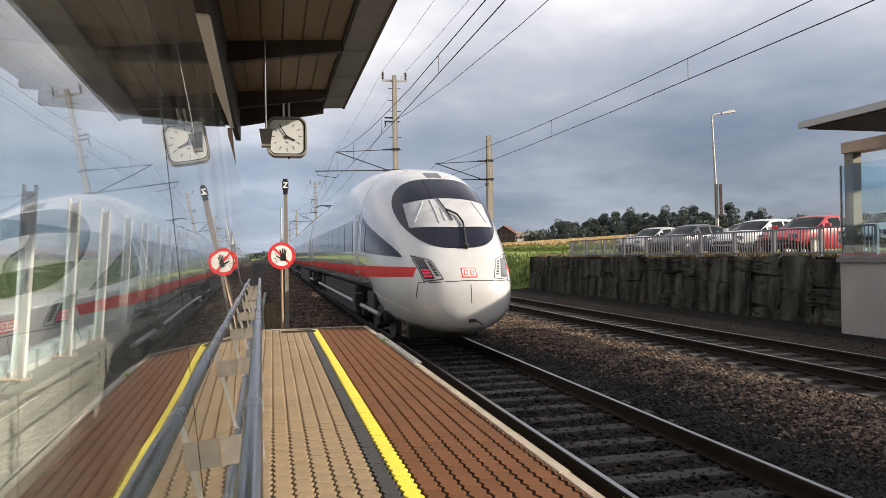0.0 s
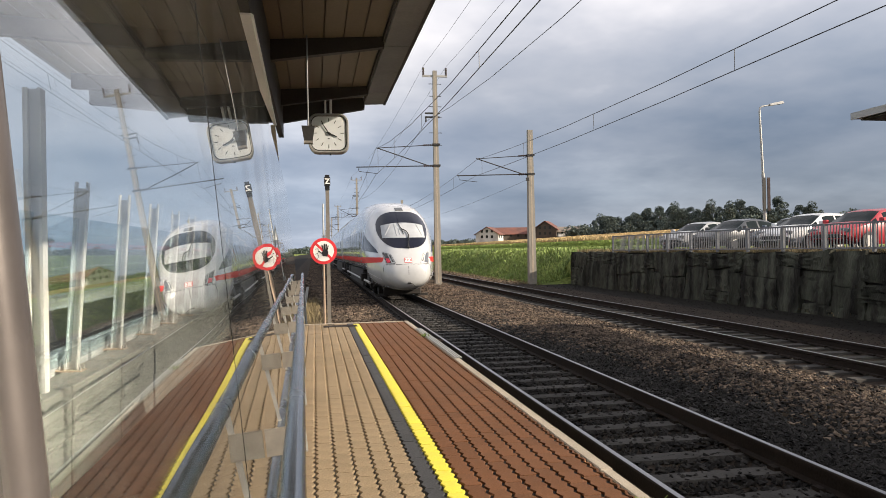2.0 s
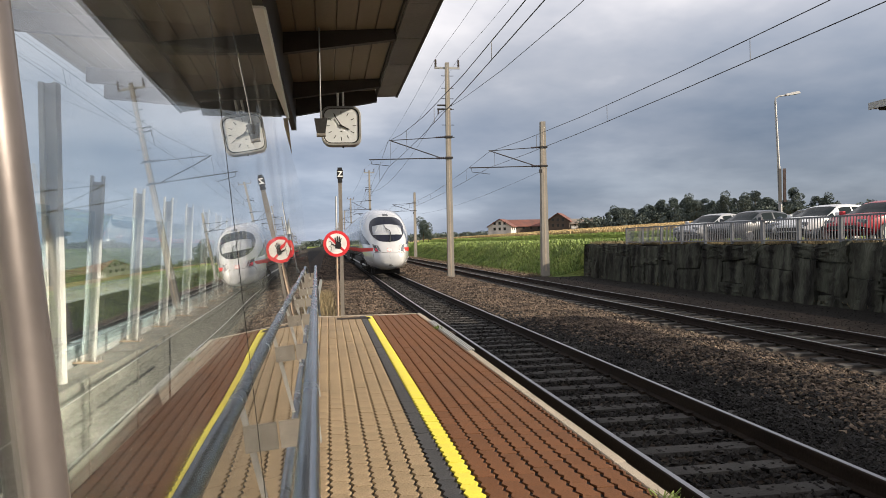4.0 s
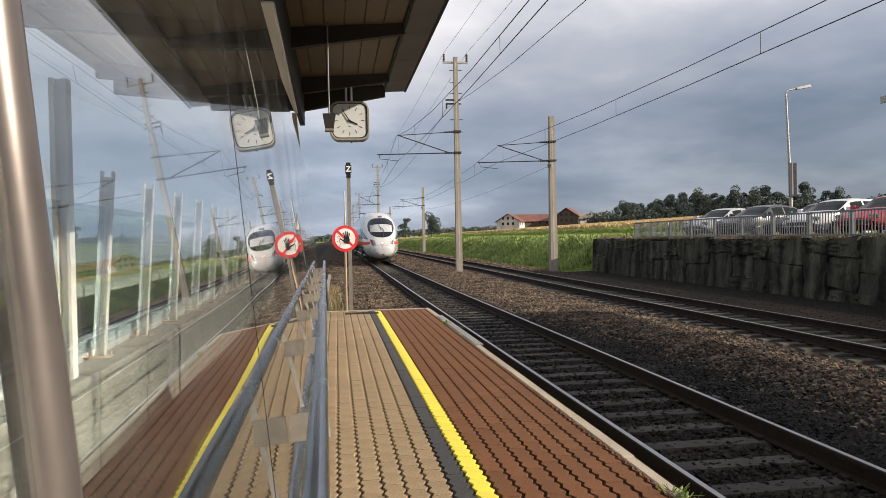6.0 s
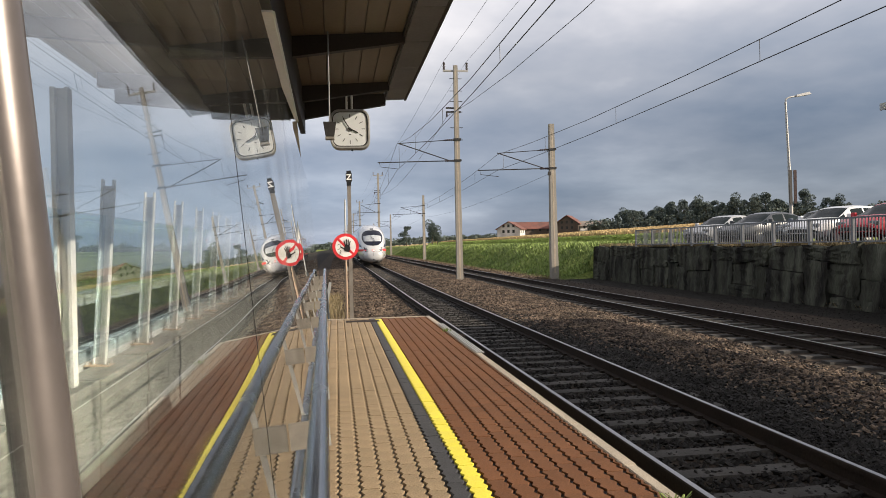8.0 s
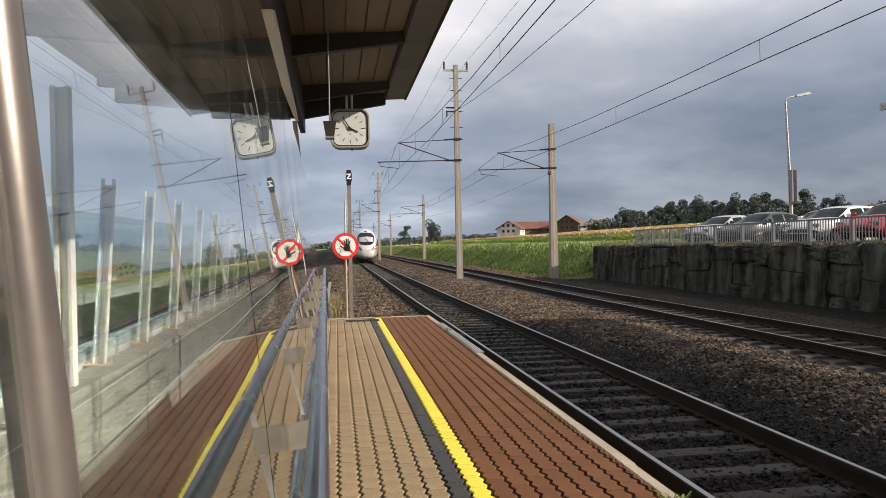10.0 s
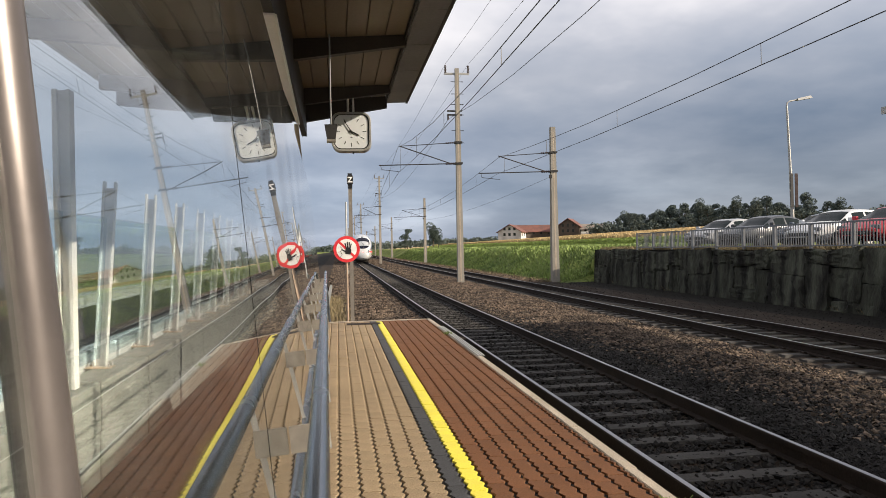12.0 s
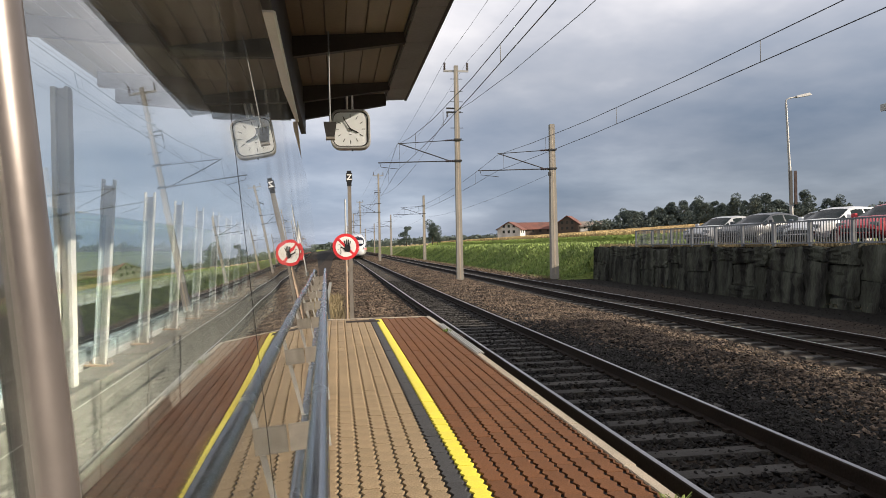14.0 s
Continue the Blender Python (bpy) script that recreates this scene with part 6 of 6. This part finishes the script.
def make_trees():
    rng = np.random.default_rng(9)
    kinds = []
    for i in range(5):
        h = 10.0
        clumps = rng.integers(12, 20)
        cz = rng.uniform(0.28, 0.95, clumps) * h
        spread = np.sin(np.clip((cz / h - 0.15) / 0.9, 0.05, 1) * math.pi) ** 0.7 * (2.6 if i % 2 else 3.6)
        ang = rng.uniform(0, 6.28, clumps)
        rad = rng.uniform(0.1, 0.9, clumps) * spread
        cen = np.stack([np.cos(ang) * rad, np.sin(ang) * rad, cz], 1)
        v = leaf_cloud(cen, rng.uniform(0.7, 1.7, clumps), 6500, 0.15, rng)
        crown = quads("crown", v, M["leaf"])
        s = Shape().tube((0, 0, -1.0), (0.1, 0, h * 0.55), 0.28, 8, 0.13).tube((0.1, 0, h * 0.5), (0.2, 0.1, h * 0.9), 0.12, 6, 0.03)
        for k in range(5):
            q = cen[k]
            s.tube((0.08, 0, h * (0.3 + 0.1 * k)), q, 0.09, 6, 0.03)
        kinds.append((s.mesh("trunk", [M["bark"]]), crown))
    def tree(x, y, h, wide=1.0):
        z = float(land(x, y))
        k = kinds[int(rng.integers(0, 5))]
        o = empty("tree", pose(x, y, z - 0.3, 0, 0, float(rng.uniform(0, 360))))
        o.scale = (h / 10 * wide, h / 10 * wide, h / 10)
        tagged(o, "dark green broadleaf tree at the field edge", "tree", group="trees at the field edge")
        part("trunk", k[0], [], o)
        part("crown", k[1], [], o)
    # line of trees behind the car park and the fields
    for i in range(120):
        u = i / 119
        az = radians(19.5 + 26 * u + rng.uniform(-0.25, 0.25))
        dist = rng.uniform(300, 345)
        base = 5.0 if u < 0.11 else 9.4 if u < 0.20 else 11.2 if u < 0.62 else 4.0
        if 0.62 < u < 0.70 and i % 2:
            base = 13
        tree(math.sin(az) * dist, math.cos(az) * dist, base * rng.uniform(0.55, 1.15), 0.95)
    for i in range(34):
        az = radians(3.0 + 13.5 * i / 33)
        dist = rng.uniform(430, 520)
        tree(math.sin(az) * dist, math.cos(az) * dist, rng.uniform(2.5, 4.2), 1.6)
    for az, dist, h in ((5.6, 300, 9), (7.7, 260, 9.5), (8.1, 265, 6)):
        tree(math.sin(radians(az)) * dist, math.cos(radians(az)) * dist, h)
    for i in range(26):
        az = radians(-3 - 40 * i / 25)
        dist = rng.uniform(260, 420)
        tree(math.sin(az) * dist, math.cos(az) * dist, rng.uniform(4, 8), 1.2)
    # low scrub that closes the foot of the tree line
    az = np.radians(rng.uniform(20, 48, 700))
    d = rng.uniform(300, 350, 700)
    x, y = np.sin(az) * d, np.cos(az) * d
    cen = np.stack([x, y, land(x, y) + rng.uniform(0.5, 4.6, 700)], 1)
    v = leaf_cloud(cen, rng.uniform(1.2, 2.4, 700), 42000, 0.5, rng)
    tagged(new("field_hedge", quads("field_hedge", v, M["leaf"])), "dark scrub along the foot of the trees", "hedge", kind="stuff")
    # far wooded ridge
    pts = 2600
    az = np.radians(rng.uniform(-45, 48, pts))
    d = rng.uniform(900, 1300, pts)
    x, y = np.sin(az) * d, np.cos(az) * d
    top = 2 + 4 * (0.5 + 0.5 * np.sin(az * 9)) + 4 * (0.5 + 0.5 * np.sin(az * 23 + 1))
    cen = np.stack([x, y, land(x, y) + top * rng.uniform(0.1, 1, pts)], 1)
    v = leaf_cloud(cen, np.full(pts, 4.5), 60000, 1.5, rng, 0.7)
    tagged(new("far_woods", quads("far_woods", v, M["leaf"])), "dark wooded ridge on the horizon", "woods", kind="stuff")


make_trees()


def make_plants():
    rng = np.random.default_rng(31)
    def blades(name, x, y, h, w, mat, label, cat, lean=0.35):
        n = len(x)
        z = land(x, y) - 0.02
        a = rng.uniform(0, math.pi, n)
        dx, dy = np.cos(a) * w, np.sin(a) * w
        lx, ly = rng.normal(0, lean, n) * h, rng.normal(0, lean, n) * h
        v = np.stack([np.stack([x - dx, y - dy, z], 1), np.stack([x + dx, y + dy, z], 1), np.stack([x + lx + dx * 0.4, y + ly + dy * 0.4, z + h], 1), np.stack([x + lx - dx * 0.2, y + ly - dy * 0.2, z + h * 0.96], 1)], 1)
        return tagged(new(name, quads(name, v, mat)), label, cat, kind="stuff")
    n = 60000
    y = 39.5 + 120 * rng.uniform(0, 1, n) ** 1.6
    x = rng.uniform(12.9, 26, n)
    patch = np.sin(x * 1.7 + y * 0.5) * np.sin(y * 0.9 - x * 0.6)
    blades("bank_grass", x, y, rng.uniform(0.08, 0.26, n) * (1 + 0.35 * patch), 0.02 + y * 0.0004, M["blade"], "long green grass on the bank", "grass")
    n = 9000
    y = rng.uniform(14.8, 38.5, n)
    x = rng.uniform(14.5, 15.1, n)
    blades("wall_top_grass", x, y, rng.uniform(0.05, 0.22, n), 0.012, M["dry_blade"], "dry grass along the top of the wall", "grass")
    n = 5000
    y = 39.8 + 130 * rng.uniform(0, 1, n) ** 1.5
    x = rng.uniform(11.6, 13.0, n)
    blades("track_side_grass", x, y, rng.uniform(0.04, 0.14, n), 0.02, M["dry_blade"], "short dry grass beside the track", "grass")
    n = 2600
    y = rng.uniform(13.7, 30, n)
    x = rng.normal(-0.15, 0.22, n)
    blades("weeds", x, y, rng.uniform(0.05, 0.30, n) , 0.012, M["dry_blade"], "dry weeds growing in the ballast", "weeds")
    # green tufts in the joint behind the platform's coping
    for cx, cy, k in ((EDGE_X - 0.05, 3.32, 70), (EDGE_X - 0.07, 10.9, 50)):
        x, y = rng.normal(cx, 0.022, k), rng.normal(cy, 0.06, k)
        h = rng.uniform(0.01, 0.05, k)
        a = rng.uniform(0, 6.28, k)
        dx, dy = np.cos(a) * 0.004, np.sin(a) * 0.004
        lx, ly = rng.normal(0, 0.03, k), rng.normal(0, 0.03, k)
        zero = np.zeros(k)
        v = np.stack([np.stack([x - dx, y - dy, zero], 1), np.stack([x + dx, y + dy, zero], 1), np.stack([x + lx + dx, y + ly + dy, h], 1), np.stack([x + lx - dx, y + ly - dy, h * 0.97], 1)], 1)
        tagged(new("weed_tuft", quads("weed_tuft", v, M["blade"])), "green weeds growing at the platform edge", "weeds", kind="stuff")
    # maize: green leaves below, tan tassels on top
    def maize(n, x0, x1, y0, y1, power):
        y = y0 + (y1 - y0) * rng.uniform(0, 1, n) ** power
        x = x0 + (x1 - x0) * rng.uniform(0, 1, n) ** 2.0
        return x, y
    n = 70000
    x, y = maize(n, 44, 58, 42, 330, 1.2)
    k = rng.uniform(0.15, 0.85, n)
    h = 1.15
    z = land(x, y) + k * h
    a = rng.uniform(0, 6.28, n)
    ln = rng.uniform(0.35, 0.7, n) * (1 + y / 200)
    w = 0.05 * (1 + y / 120)
    dx, dy = np.cos(a), np.sin(a)
    v = np.stack([np.stack([x - dy * w, y + dx * w, z], 1), np.stack([x + dy * w, y - dx * w, z], 1), np.stack([x + dx * ln + dy * w * 0.3, y + dy * ln - dx * w * 0.3, z + 0.10 * ln], 1), np.stack([x + dx * ln, y + dy * ln, z - 0.15 * ln], 1)], 1)
    tagged(new("maize_leaves", quads("maize_leaves", v, M["maize_leaf"])), "green leaves of a maize field", "maize", kind="stuff")
    x, y = maize(90000, 44, 170, 42, 330, 1.2)
    n = len(x)
    z = land(x, y) + 1.05
    hh = rng.uniform(0.2, 0.55, n)
    w = 0.025 * (1 + y / 80)
    a = rng.uniform(0, 3.14, n)
    dx, dy = np.cos(a) * w, np.sin(a) * w
    v = np.stack([np.stack([x - dx, y - dy, z], 1), np.stack([x + dx, y + dy, z], 1), np.stack([x + dx * 1.5, y + dy, z + hh], 1), np.stack([x - dx, y - dy * 1.5, z + hh], 1)], 1)
    tagged(new("maize_tassels", quads("maize_tassels", v, M["tassel"])), "tan dry tassels of a maize field", "maize", kind="stuff")


make_plants()

make_ballast()
make_pavers()


# ---- what moves ----
def motions():
    walk(train, [(t, pose(TRACK_A, y, RAIL_Z + float(rise(y)))) for t, y in (
        (0, 12.0), (0.5, 15.6), (1, 19.0), (1.5, 22.4), (2, 25.8), (2.5, 29.2), (3.75, 37.4), (5, 45.6), (6.5, 55.7), (8, 66.2), (9.25, 75.0), (10.5, 84.2), (12, 96.0), (13, 104.2), (14, 112.6))])


motions()
